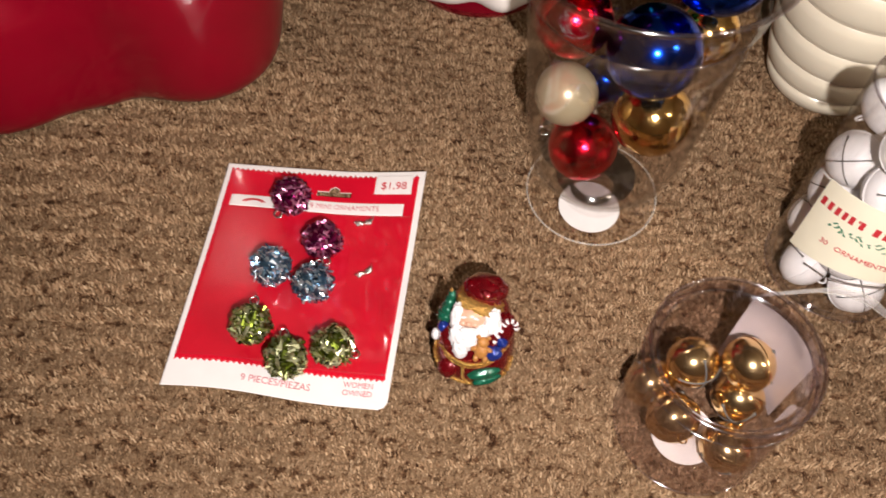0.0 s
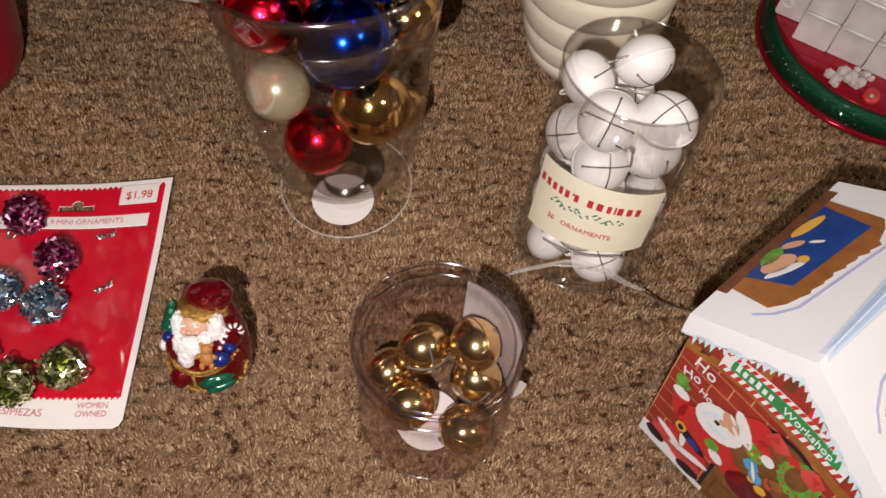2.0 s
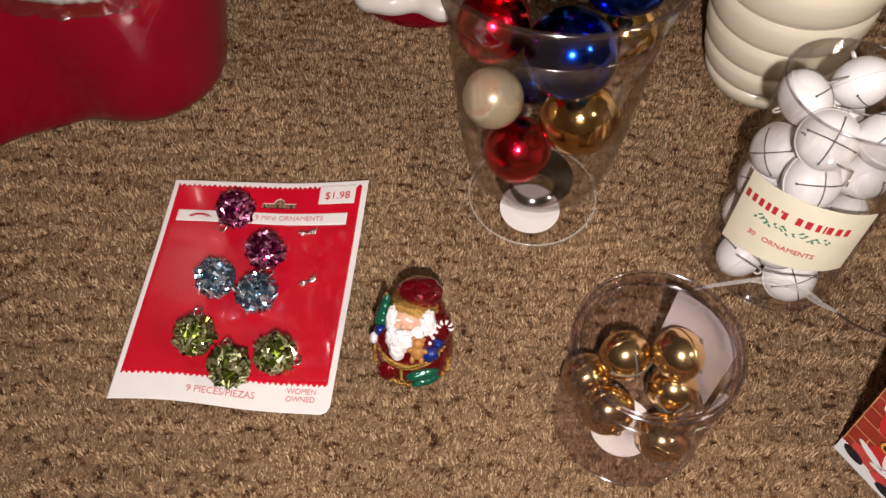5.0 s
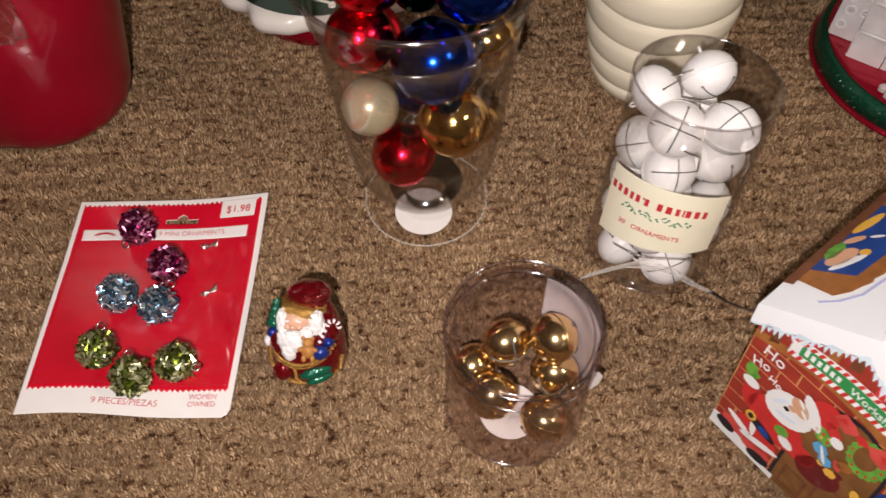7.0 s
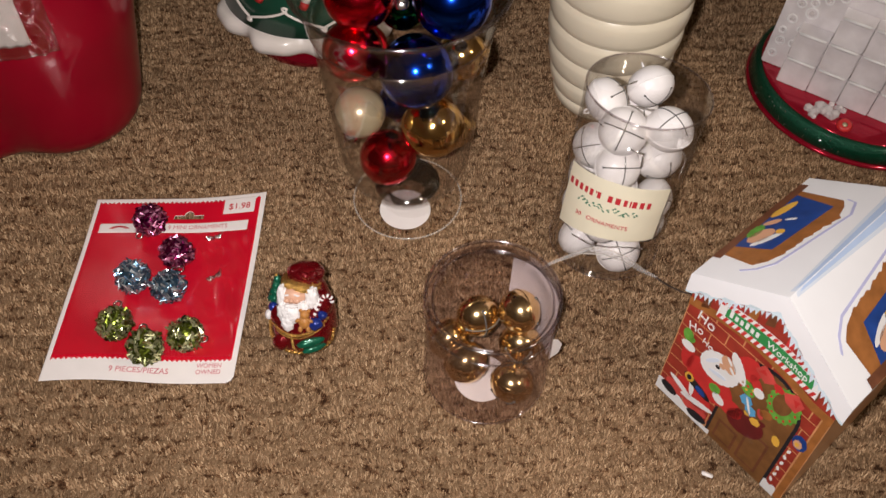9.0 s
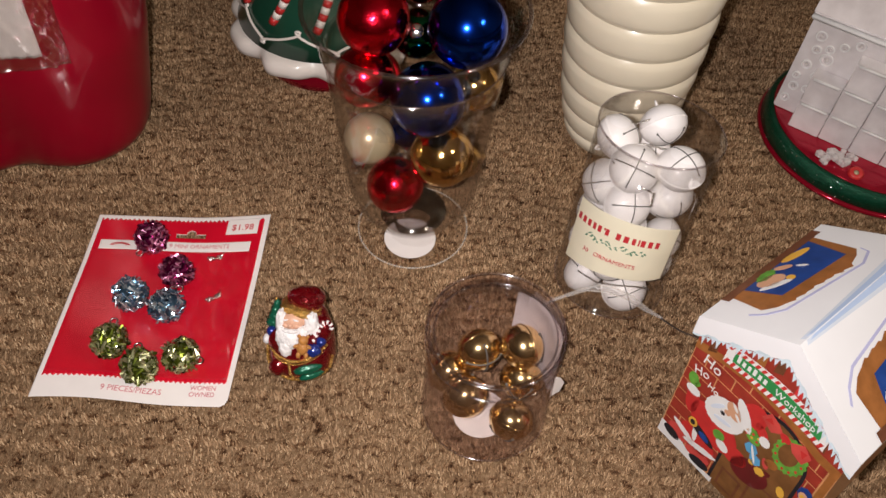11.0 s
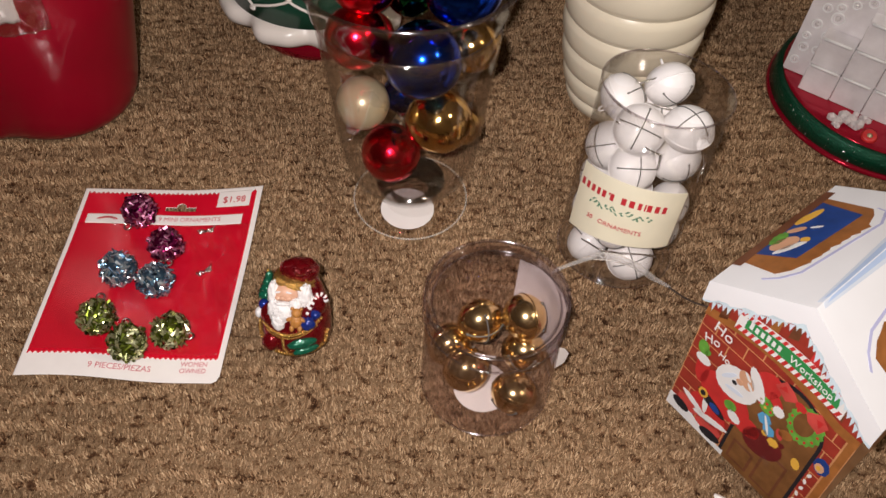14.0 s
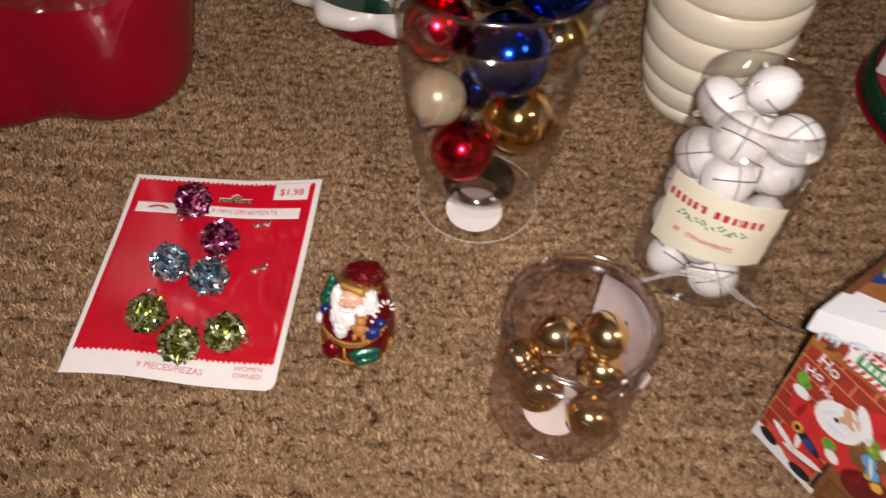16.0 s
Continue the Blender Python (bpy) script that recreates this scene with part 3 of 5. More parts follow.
# ---- painted glass figure ornament: one plain mesh ----
def figure():
    pieces = []

    def put(bm, slot):
        for f in bm.faces:
            f.material_index = slot
            f.smooth = True
        pieces.append(bm)

    def blob(c, r, slot, turn=(0, 0, 0), n=20):
        put(moved(ball(1, 1, n, n // 2), Matrix.LocRotScale(Vector(c), Euler([radians(a) for a in turn]), Vector(r))), slot)

    def lumpy(c, r, slot, amount, freq, turn=(0, 0, 0)):
        b = ball(1, 1, 40, 24)
        for v in b.verts:
            v.co *= 1 + amount * noise.noise(v.co * freq)
        put(moved(b, Matrix.LocRotScale(Vector(c), Euler([radians(a) for a in turn]), Vector(r))), slot)

    RED, GOLD, GREEN, BLUE, WHITE, SKIN, TAN = range(7)
    DEEP = 0.80
    profile = [(0, 0.0), (0.010, 0.0005), (0.0165, 0.0030), (0.0205, 0.0085), (0.0216, 0.0160), (0.0208, 0.0260), (0.0185, 0.0360), (0.0150, 0.0450), (0.0105, 0.0520), (0, 0.0560)]
    put(moved(lathe(profile, 64, lambda a, i: 1 + 0.025 * math.sin(5 * a)), Matrix.Diagonal((1, DEEP, 1, 1))), RED)

    def girth(z):
        for (r0, z0), (r1, z1) in zip(profile, profile[1:]):
            if z0 <= z <= z1:
                return r0 + (r1 - r0) * (z - z0) / max(1e-6, z1 - z0)
        return 0.008

    def skin_at(u, z, lift=0.0):
        """A place on the front of the body."""
        r = girth(z)
        return (u, -DEEP * math.sqrt(max(0.0, r * r - u * u)) - lift, z)

    def bead_line(points, r, slot):
        for (u0, z0), (u1, z1) in zip(points, points[1:]):
            k = max(2, int(math.hypot(u1 - u0, z1 - z0) / (r * 1.25)))
            for q in range(k):
                f = q / k
                blob(skin_at(u0 + (u1 - u0) * f, z0 + (z1 - z0) * f, r * 0.3), (r, r, r * 0.9), slot, n=8)

    # cap with its brim and bow
    lumpy((0.0022, 0.0010, 0.0530), (0.0118, 0.0105, 0.0078), RED, 0.07, 2)
    lumpy((0.0000, -0.0032, 0.0492), (0.0122, 0.0115, 0.0032), GOLD, 0.20, 6, (10, 9, 0))
    for dx, turn in ((-0.0022, 30), (0.0026, -30)):
        lumpy((0.0052 + dx, -0.0088, 0.0560 + 0.2 * dx), (0.0036, 0.0022, 0.0022), RED, 0.25, 3, (0, turn, 0))
    bead_line([(0.0010, 0.0530), (0.0062, 0.0520), (0.0105, 0.0445)], 0.0007, GOLD)
    # face, hair and beard
    blob((-0.0036, -0.0116, 0.0428), (0.0076, 0.0050, 0.0058), SKIN)
    blob((-0.0046, -0.0168, 0.0420), (0.0016, 0.0014, 0.0014), SKIN, n=12)
    for dx in (-0.0034, 0.0030):
        blob((-0.0042 + dx, -0.0154, 0.0412), (0.0020, 0.0014, 0.0016), SKIN, n=12)
        blob((-0.0042 + dx, -0.0160, 0.0452), (0.0018, 0.0008, 0.0006), WHITE, (0, 12 if dx > 0 else -12, 0), n=10)
    for c, r in (((-0.0108, -0.0110, 0.0410), (0.0034, 0.0046, 0.0092)), ((-0.0096, -0.0142, 0.0330), (0.0042, 0.0040, 0.0075)), ((-0.0050, -0.0160, 0.0320), (0.0062, 0.0038, 0.0062)),
                 ((-0.0072, -0.0168, 0.0270), (0.0040, 0.0030, 0.0062)), ((0.0022, -0.0148, 0.0362), (0.0040, 0.0036, 0.0048)), ((0.0072, -0.0108, 0.0415), (0.0042, 0.0046, 0.0074)),
                 ((0.0098, -0.0095, 0.0370), (0.0034, 0.0044, 0.0060)), ((-0.0046, -0.0172, 0.0386), (0.0044, 0.0020, 0.0013))):
        lumpy(c, r, WHITE, 0.24, 3.4)
    # small bear, sack, toy tree, ball, mitten
    lumpy((0.0034, -0.0186, 0.0285), (0.0037, 0.0034, 0.0046), TAN, 0.08, 3)
    blob((0.0038, -0.0190, 0.0338), (0.0031, 0.0028, 0.0029), TAN)
    for dx in (-0.0026, 0.0026):
        blob((0.0038 + dx, -0.0186, 0.0363), (0.0012, 0.0011, 0.0012), TAN, n=10)
        blob((0.0034 + dx * 1.5, -0.0200, 0.0300), (0.0020, 0.0014, 0.0012), TAN, (0, 30 * (1 if dx > 0 else -1), 0), n=10)
        blob((0.0034 + dx * 0.9, -0.0196, 0.0238), (0.0015, 0.0017, 0.0022), TAN, n=10)
    lumpy((0.0095, -0.0165, 0.0262), (0.0050, 0.0038, 0.0042), BLUE, 0.14, 3)
    lumpy((0.0135, -0.0110, 0.0300), (0.0034, 0.0040, 0.0034), BLUE, 0.14, 3)
    for k in range(4):
        lumpy((-0.0166 + 0.0006 * k, -0.0055, 0.0385 + 0.0040 * k), (0.0046 - 0.0008 * k, 0.0046 - 0.0007 * k, 0.0036), GREEN, 0.3, 5)
    blob((-0.0152, -0.0060, 0.0540), (0.0010, 0.0010, 0.0014), GOLD, n=10)
    blob((-0.0172, -0.0092, 0.0335), (0.0032, 0.0032, 0.0034), BLUE)
    blob((-0.0208, -0.0060, 0.0262), (0.0024, 0.0030, 0.0034), WHITE, n=12)
    # sleeves and striped cane
    lumpy((0.0150, -0.0075, 0.0365), (0.0048, 0.0058, 0.0088), RED, 0.08, 3)
    lumpy((-0.0140, -0.0105, 0.0285), (0.0048, 0.0052, 0.0070), RED, 0.08, 3)
    for k in range(10):
        a = math.pi * k / 9
        blob((0.0166 - 0.0032 * math.cos(a), -0.0118, 0.0400 + 0.0036 * math.sin(a)), (0.0016, 0.0015, 0.0015), WHITE if k % 2 else RED, n=8)
    for k in range(8):
        blob((0.0138 - 0.0007 * k, -0.0122 - 0.0006 * k, 0.0408 - 0.0014 * k), (0.0011, 0.0011, 0.0011), RED if k % 2 else WHITE, n=8)
    # rope belt, seams, hem and panels of the coat
    belt = [(-0.0172 + 0.0352 * k / 14, 0.0176 + 0.0105 * ((k / 14 - 0.40) / 0.6) ** 2) for k in range(15)]
    bead_line(belt, 0.0012, GOLD)
    bead_line([(u, z - 0.0021) for u, z in belt[1:-1]], 0.0007, GOLD)
    bead_line([(-0.0050, 0.0165), (-0.0042, 0.0085), (-0.0020, 0.0035)], 0.0010, GOLD)
    bead_line([(-0.0195, 0.0120), (-0.0150, 0.0050), (-0.0060, 0.0030), (0.0040, 0.0030), (0.0130, 0.0052), (0.0190, 0.0100), (0.0205, 0.0190)], 0.0013, GOLD)
    bead_line([(-0.0200, 0.0240), (-0.0205, 0.0160), (-0.0195, 0.0120)], 0.0010, GOLD)
    lumpy(skin_at(0.0068, 0.0125), (0.0088, 0.0030, 0.0034), GREEN, 0.14, 3, (0, -12, 18))
    lumpy(skin_at(0.0086, 0.0072), (0.0078, 0.0026, 0.0026), GREEN, 0.16, 4, (0, -14, 20))
    lumpy(skin_at(-0.0122, 0.0110), (0.0056, 0.0040, 0.0056), RED, 0.1, 3)
    bm = merged(*pieces)
    ob = part("figure_ornament", bm, [M_fig_red, M_fig_gold, M_fig_green, M_fig_blue, M_fig_white, M_fig_skin, M_fig_tan])
    lean = pose(0.0676, 0.2515, 0.0, -29, 0, -3) @ Matrix.Diagonal((0.98, 1.0, 0.97, 1))
    low = min((lean @ v.co).z for v in ob.data.vertices)
    ob.matrix_world = Matrix.Translation((0, 0, -low - 0.0004)) @ lean
    return tagged(ob, "small painted glass figure ornament in dark red, white and gold", "ornament")


figure()


# ---- footed vase with glass balls ----
vase = thing("footed_vase", (0.1355, 0.3795, 0.0), "clear plastic footed vase filled with shiny ball ornaments", "vase")
vase.matrix_world = pose(0.1360, 0.3795, 0, 0, -1.7, 0)
part("foot", lathe([(0, 0.0002), (0.0385, 0.0002), (0.0398, 0.0009), (0.0398, 0.0016), (0.0385, 0.0022), (0.022, 0.0028), (0.015, 0.0055), (0, 0.0056)]), M_clear, vase)
part("foot_rim", moved(ring(0.0396, 0.0007, 72), pose(0, 0, 0.0018)), M_edge, vase)
part("stem", lathe([(0.0135, 0.0057), (0.0125, 0.010), (0.0135, 0.0145), (0.019, 0.0180), (0.024, 0.0200)]), M_clear, vase)
part("bowl", lathe([(0, 0.0195), (0.022, 0.0200), (0.033, 0.0260), (0.0405, 0.0370), (0.0443, 0.0520), (0.0475, 0.0780), (0.0500, 0.1050), (0.0530, 0.1400), (0.0550, 0.1600),
                    (0.0540, 0.1600), (0.0518, 0.1400), (0.0488, 0.1050), (0.0463, 0.0780), (0.0431, 0.0520), (0.0393, 0.0378), (0.032, 0.0273), (0.021, 0.0214), (0, 0.0210)], 80), M_clear, vase)
part("collar", lathe([(0.0551, 0.1602), (0.0572, 0.1640), (0.0585, 0.1720), (0.0610, 0.1810), (0.0640, 0.1870), (0.0648, 0.1885), (0.0640, 0.1893), (0.0622, 0.1875), (0.0595, 0.1812), (0.0572, 0.1722), (0.0560, 0.1650), (0.0541, 0.1602)], 80), M_clear, vase)
part("bowl_base", lathe([(0, 0.0172), (0.021, 0.0172), (0.0235, 0.0182), (0.0235, 0.0192), (0, 0.0192)], 56), M_rimclear, vase)
part("rim", moved(ring(0.0645, 0.0014, 90), pose(0, 0, 0.1888)), M_rimclear, vase)
part("collar_ring", moved(ring(0.0556, 0.0006, 90), pose(0, 0, 0.1612)), M_rimclear, vase)
tag = part("round_label", lathe([(0, 0), (0.0185, 0), (0.0185, 0.0003), (0, 0.0003)], 48), M_paper, None, "", False)
tag.location = (0.1340, 0.3665, 0.0030)
tag.rotation_euler = (0.02, 0, 0)
tagged(tag, "round white paper label stuck on clear vase foot", "label")


def glass_ball(place, r, material, colour, cap_turn=(0, 0, 0), group="ball ornaments in the vase"):
    t = thing("ball_ornament", place, "shiny %s glass ball ornament inside clear vase" % colour, "ornament", group)
    t.rotation_euler = [radians(a) for a in cap_turn]
    part("ball", ball(r, 1, 56, 28), material, t)
    part("cap", lathe([(0.0042, r * 0.955), (0.0044, r + 0.0032), (0.0036, r + 0.0040), (0, r + 0.0042)], 20), M_silver, t, "crimped silver cap")
    part("hanging_loop", moved(ring(0.0028, 0.0004, 18), pose(0, 0, r + 0.0062, 90, 0, 0)), M_silver, t, "thin wire loop")
    return t


glass_ball((0.122, 0.375, 0.0485), 0.0195, M_cherry, "red", (-70, 30, 0))
glass_ball((0.1515, 0.368, 0.0850), 0.0210, M_gold, "gold", (-120, 20, 0))
glass_ball((0.1680, 0.388, 0.0620), 0.0125, M_gold, "gold", (160, 40, 0))
glass_ball((0.1045, 0.369, 0.0960), 0.0165, M_pearl, "cream pearl", (155, 25, 0))
glass_ball((0.1400, 0.364, 0.1340), 0.0228, M_blue, "deep blue", (-110, 0, 0))
glass_ball((0.1600, 0.374, 0.1790), 0.0230, M_blue, "deep blue", (-60, 40, 0))
glass_ball((0.1015, 0.377, 0.1385), 0.0187, M_cherry, "red", (-120, 0, 0))
glass_ball((0.1065, 0.379, 0.1785), 0.0210, M_cherry, "red", (-40, 10, 0))
glass_ball((0.1695, 0.388, 0.1270), 0.0160, M_gold, "gold", (120, 60, 0))
glass_ball((0.1320, 0.396, 0.1580), 0.0150, M_emerald, "dark green", (50, -5, 0))
glass_ball((0.1330, 0.412, 0.1850), 0.0140, M_cherry, "red", (10, 0, 0))
glass_ball((0.1290, 0.398, 0.0800), 0.0130, M_blue, "deep blue", (180, 0, 0))
glass_ball((0.1080, 0.404, 0.1200), 0.0150, M_cherry, "red", (180, 0, 0))


# ---- clear cup of gold bells ----
cup = thing("clear_cup", (0.1835, 0.2310, 0.0), "clear pinkish plastic cup holding gold bells on carpet", "cup")
cup.matrix_world = pose(0.1826, 0.2340, 0.0, 0, -1.2, 0) @ Matrix.Diagonal((0.985, 0.985, 0.95, 1))
part("wall", lathe([(0.0390, 0.0010), (0.0396, 0.0050), (0.0388, 0.045), (0.0378, 0.0860), (0.0370, 0.0860), (0.0380, 0.045), (0.0388, 0.0052)], 80), M_clear_pink, cup)
part("base", lathe([(0, 0.0006), (0.0382, 0.0006), (0.0386, 0.0012), (0.0375, 0.0020), (0, 0.0022)], 64), M_clear_pink, cup)
part("base_ring", moved(ring(0.0388, 0.0010, 80), pose(0, 0, 0.0018)), M_rimclear, cup)
lid = part("lid", lathe([(0, 0.0850), (0.0322, 0.0850), (0.0344, 0.0842), (0.0358, 0.0852), (0.0364, 0.0885), (0.0384, 0.0893), (0.0392, 0.0880), (0.0393, 0.0760)], 80), M_clear_pink, cup, "clear snap-on lid")
part("lid_rim", moved(ring(0.0389, 0.0011, 90), pose(0, 0, 0.0888)), M_rimclear, lid)
part("lid_lip", moved(ring(0.0394, 0.0006, 90), pose(0, 0, 0.0762)), M_rimclear, lid)
part("lid_groove", moved(ring(0.0348, 0.0006, 90), pose(0, 0, 0.0848)), M_rimclear, lid)


def curved_patch(r0, r1, a0, a1, z0, z1, n=24, outline=None, lean=0.0):
    """A bent plate on an upright cylinder, angles in degrees; lean: rise from start to end."""
    bm = bmesh.new()
    cols = []
    for k in range(n + 1):
        f = k / n
        a = radians(a0 + (a1 - a0) * f)
        lo, hi = (z0 + lean * f, z1 + lean * f)
        if outline:
            lo, hi = outline(f, lo, hi)
        cols.append([bm.verts.new((r * math.cos(a), r * math.sin(a), z)) for r, z in ((r0, lo), (r1, lo), (r1, hi), (r0, hi))])
    for p, q in zip(cols, cols[1:]):
        for i in range(4):
            j = (i + 1) % 4
            bm.faces.new([p[i], p[j], q[j], q[i]])
    bm.faces.new(cols[0][::-1]), bm.faces.new(cols[-1])
    bmesh.ops.recalc_face_normals(bm, faces=bm.faces)
    return bm


part("white_sticker", curved_patch(0.0397, 0.0400, 66, 4, 0.012, 0.075), M_paper, cup, "white paper sticker on the back", False)
part("sticker_corner", moved(slab([(0, 0), (0.0060, 0.004), (0.0075, 0.014), (0.004, 0.021), (0, 0.024)], 0, 0.0003), pose(0.0388, -0.004, 0.020, 90, 0, 18)), M_paper, cup, "", False)
part("base_label", moved(lathe([(0, 0.0023), (0.017, 0.0023), (0.017, 0.0026), (0, 0.0026)], 40), pose(-0.003, -0.007, 0)), M_paper, cup, "round white label", False)


def bell_shape(t, r, material, loop_material, squash=0.92, slot=0.04):
    part("shell", ball(r, squash, 40, 22), material, t)
    for turn in (0, 90):
        pts = [(1.004 * r * math.sin(radians(a)), 0, -1.004 * r * squash * math.cos(radians(a))) for a in range(-54, 55, 6)]
        for end in (pts[0], pts[-1]):
            part("slot_end", moved(ball(r * slot * 1.9, 1, 10, 6), pose(0, 0, 0, 0, 0, turn) @ Matrix.Translation(end)), M_slot, t)
        part("slot", moved(pipe(pts, r * slot, 6), pose(0, 0, 0, 0, 0, turn)), M_slot, t, "dark slot")
    part("waist", moved(ring(r * 1.002, r * 0.03, 40), pose(0, 0, 0)), material, t)
    part("hanging_loop", moved(ring(r * 0.15, r * 0.04, 16), pose(0, 0, r * squash + r * 0.10, 90, 0, 30)), loop_material, t)
    return t


gold_bell = None
for place, turn in (((0.1969, 0.2168, 0.0140), (-35, 25, 0)), ((0.2013, 0.2486, 0.0452), (0, -75, 20)), ((0.1690, 0.2275, 0.0215), (70, 30, 0)), ((0.1600, 0.2475, 0.0165), (60, 70, 0)), ((0.1768, 0.2514, 0.0363), (-100, 0, 20)), ((0.2039, 0.2417, 0.0195), (-70, 40, 0))):
    if gold_bell is None:
        gold_bell = bell_shape(thing("gold_bell", (0, 0, 0), "shiny gold jingle bell with cross slots inside clear cup", "bell", "gold bells in the cup"), 0.0135, M_bellgold, M_gold)
        gold_bell.matrix_world = pose(*place, *turn)
    else:
        copy_thing(gold_bell, pose(*place, *turn))


# ---- clear tube of white bells ----
TUBE_LEAN = pose(0.2746, 0.3360, 0.0032, -5.3, 2.4, 0)
TR, TH = 0.0383, 0.1310
tube = thing("clear_tube", (0.2746, 0.3360, 0.0), "clear plastic tube packed with white bells, cream label", "tube")
tube.matrix_world = TUBE_LEAN
part("wall", lathe([(TR - 0.0006, 0.0), (TR, 0.0008), (TR, TH), (TR - 0.0006, TH), (TR - 0.0006, 0.0008)], 80), M_tube, tube)
part("base", lathe([(0, 0.0004), (TR - 0.001, 0.0004), (TR - 0.001, 0.0012), (0, 0.0012)], 48), M_tube, tube)
cap = part("lid", lathe([(0, TH - 0.0030), (TR - 0.0035, TH - 0.0030), (TR - 0.0022, TH - 0.0026), (TR - 0.0012, TH + 0.0006), (TR + 0.0003, TH + 0.0008), (TR + 0.0005, TH - 0.0080)], 80), M_tube, tube, "clear push-in lid")
part("lid_rim", moved(ring(TR, 0.0006, 80), pose(0, 0, TH + 0.0006)), M_rimclear, cap)
part("base_ring", moved(ring(TR + 0.0001, 0.0007, 80), pose(0, 0, 0.0012)), M_rimclear, tube)
part("base_crease", moved(ring(TR - 0.0042, 0.0004, 80), pose(0, 0, 0.0014)), M_rimclear, tube)
LAB0, LAB1 = -168.0, -60.0


def label_edge(f, lo, hi):
    """The paper is cut in a shallow arc that rises in the middle."""
    arc = 0.0050 * (1 - (2 * f - 1) ** 2)
    return lo + arc + 0.0075 * f, hi + arc + 0.0006 * f


LABZ0, LABZ1 = 0.0300, 0.0810
label = part("paper_label", curved_patch(TR + 0.0002, TR + 0.0005, LAB0, LAB1, LABZ0, LABZ1, 40, label_edge), M_cream_paper, tube, "cream paper label with red and green print", False)


def on_label(angle, z):
    def bend(x, y, h):
        a = radians(angle) + x / TR
        f = (math.degrees(a) - LAB0) / (LAB1 - LAB0)
        r = TR + 0.0006 + h
        return (r * math.cos(a), r * math.sin(a), z + y + 0.0050 * (1 - (2 * f - 1) ** 2))
    return bend


def label_bar(x0, z0, w, hgt, angle, zz, material, name, tilt=0.0):
    bm = bmesh.new()
    n = 3
    b = on_label(angle, zz)
    lo = [bm.verts.new(b(x0 + w * k / n, z0, 0.0001)) for k in range(n + 1)]
    hi = [bm.verts.new(b(x0 + w * k / n + tilt * hgt, z0 + hgt, 0.0001)) for k in range(n + 1)]
    for k in range(n):
        bm.faces.new([lo[k], lo[k + 1], hi[k + 1], hi[k]])
    part(name, bm, material, label, "", False)


bx = -0.0310
for w in (0.0050, 0.0044, 0.0042, 0.0036, 0.0040, 0.0012, 0.0038, None, 0.0046, 0.0050, 0.0036, 0.0016, 0.0046, 0.0046, 0.0042):
    if w is None:
        bx += 0.0032
        continue
    label_bar(bx, 0.0009 if w < 0.0014 else -0.0025, max(0.0010, w * 0.62), 0.0018 if w < 0.0014 else 0.0052, -118, 0.0678, M_ink_red, "brand_bar")
    bx += w * 1.04
rng = random.Random(5)
for k in range(26):
    x = -0.020 + 0.040 * k / 25
    label_bar(x, 0.0010 * math.sin(k * 0.9) + (0.0006 if k % 2 else -0.0016), 0.0014, 0.0011 + 0.0010 * rng.random(), -119, 0.0585, M_ink_green, "sprig_leaf", rng.uniform(-1.2, 1.2))
label_bar(-0.0195, -0.0002, 0.039, 0.00035, -119, 0.0585, M_ink_green, "sprig_stem")
lettering("30   ORNAMENTS", 0.0046, M_ink_red, "count_note", label, on_label(-120, 0.0465))

white_bell = None
rng = random.Random(9)
BELLS = [(-0.0214, 0.0090, 0.1160), (0.0070, 0.0172, 0.1220), (-0.0156, -0.0172, 0.1130), (0.0108, -0.0205, 0.1180), (0.0058, 0.0225, 0.0958),
         (-0.0219, 0.0077, 0.0808), (0.0132, -0.0157, 0.0911), (-0.0130, -0.0192, 0.0864), (0.0225, 0.0057, 0.0780), (0.0204, -0.0110, 0.0522),
         (0.0225, -0.0055, 0.0241), (-0.0182, 0.0144, 0.0277), (-0.0124, -0.0196, 0.0365), (-0.0217, -0.0083, 0.0140), (0.0037, -0.0229, 0.0140),
         (0.0088, 0.0189, 0.0149), (-0.0076, -0.0112, 0.0614), (0.0034, 0.0209, 0.0423), (-0.0203, 0.0112, 0.0542), (0.0036, 0.0229, 0.0691)]
# which way each bell's slotted side faces
FACES = [(0.7, -0.1, 0.7), (0.3, -0.8, -0.5), (-0.2, -0.7, 0.6), (0.0, -0.2, 1.0), (0.1, -0.9, 0.3), (-0.8, -0.5, 0.3), (0.4, -0.8, -0.5), (0.1, -0.8, 0.6), (0.9, -0.4, 0.1), (0.9, -0.2, -0.2),
         (0.5, -0.6, -0.6), (-0.6, 0.4, 0.5), (-0.3, -0.5, -0.8), (-0.7, 0.5, 0.4), (-0.1, -0.8, 0.5), (0, 1, 0), (-0.5, -0.5, 0.7), (0, 1, 0.3), (-1, 0.3, 0), (0.5, 0.8, 0)]
for k, (place, face) in enumerate(zip(BELLS, FACES)):
    d = (TUBE_LEAN.to_3x3() @ Vector(face)).normalized()
    m = Matrix.Translation(TUBE_LEAN @ Vector(place)) @ d.to_track_quat("-Z", "Y").to_matrix().to_4x4() @ pose(0, 0, 0, 0, 0, rng.uniform(0, 90))
    if white_bell is None:
        white_bell = bell_shape(thing("white_bell", (0, 0, 0), "white enamelled jingle bell with dark slots inside clear tube", "bell", "white bells in the tube"), 0.0148, M_white, M_white, 0.84, 0.026)
        white_bell.matrix_world = m
    else:
        copy_thing(white_bell, m)
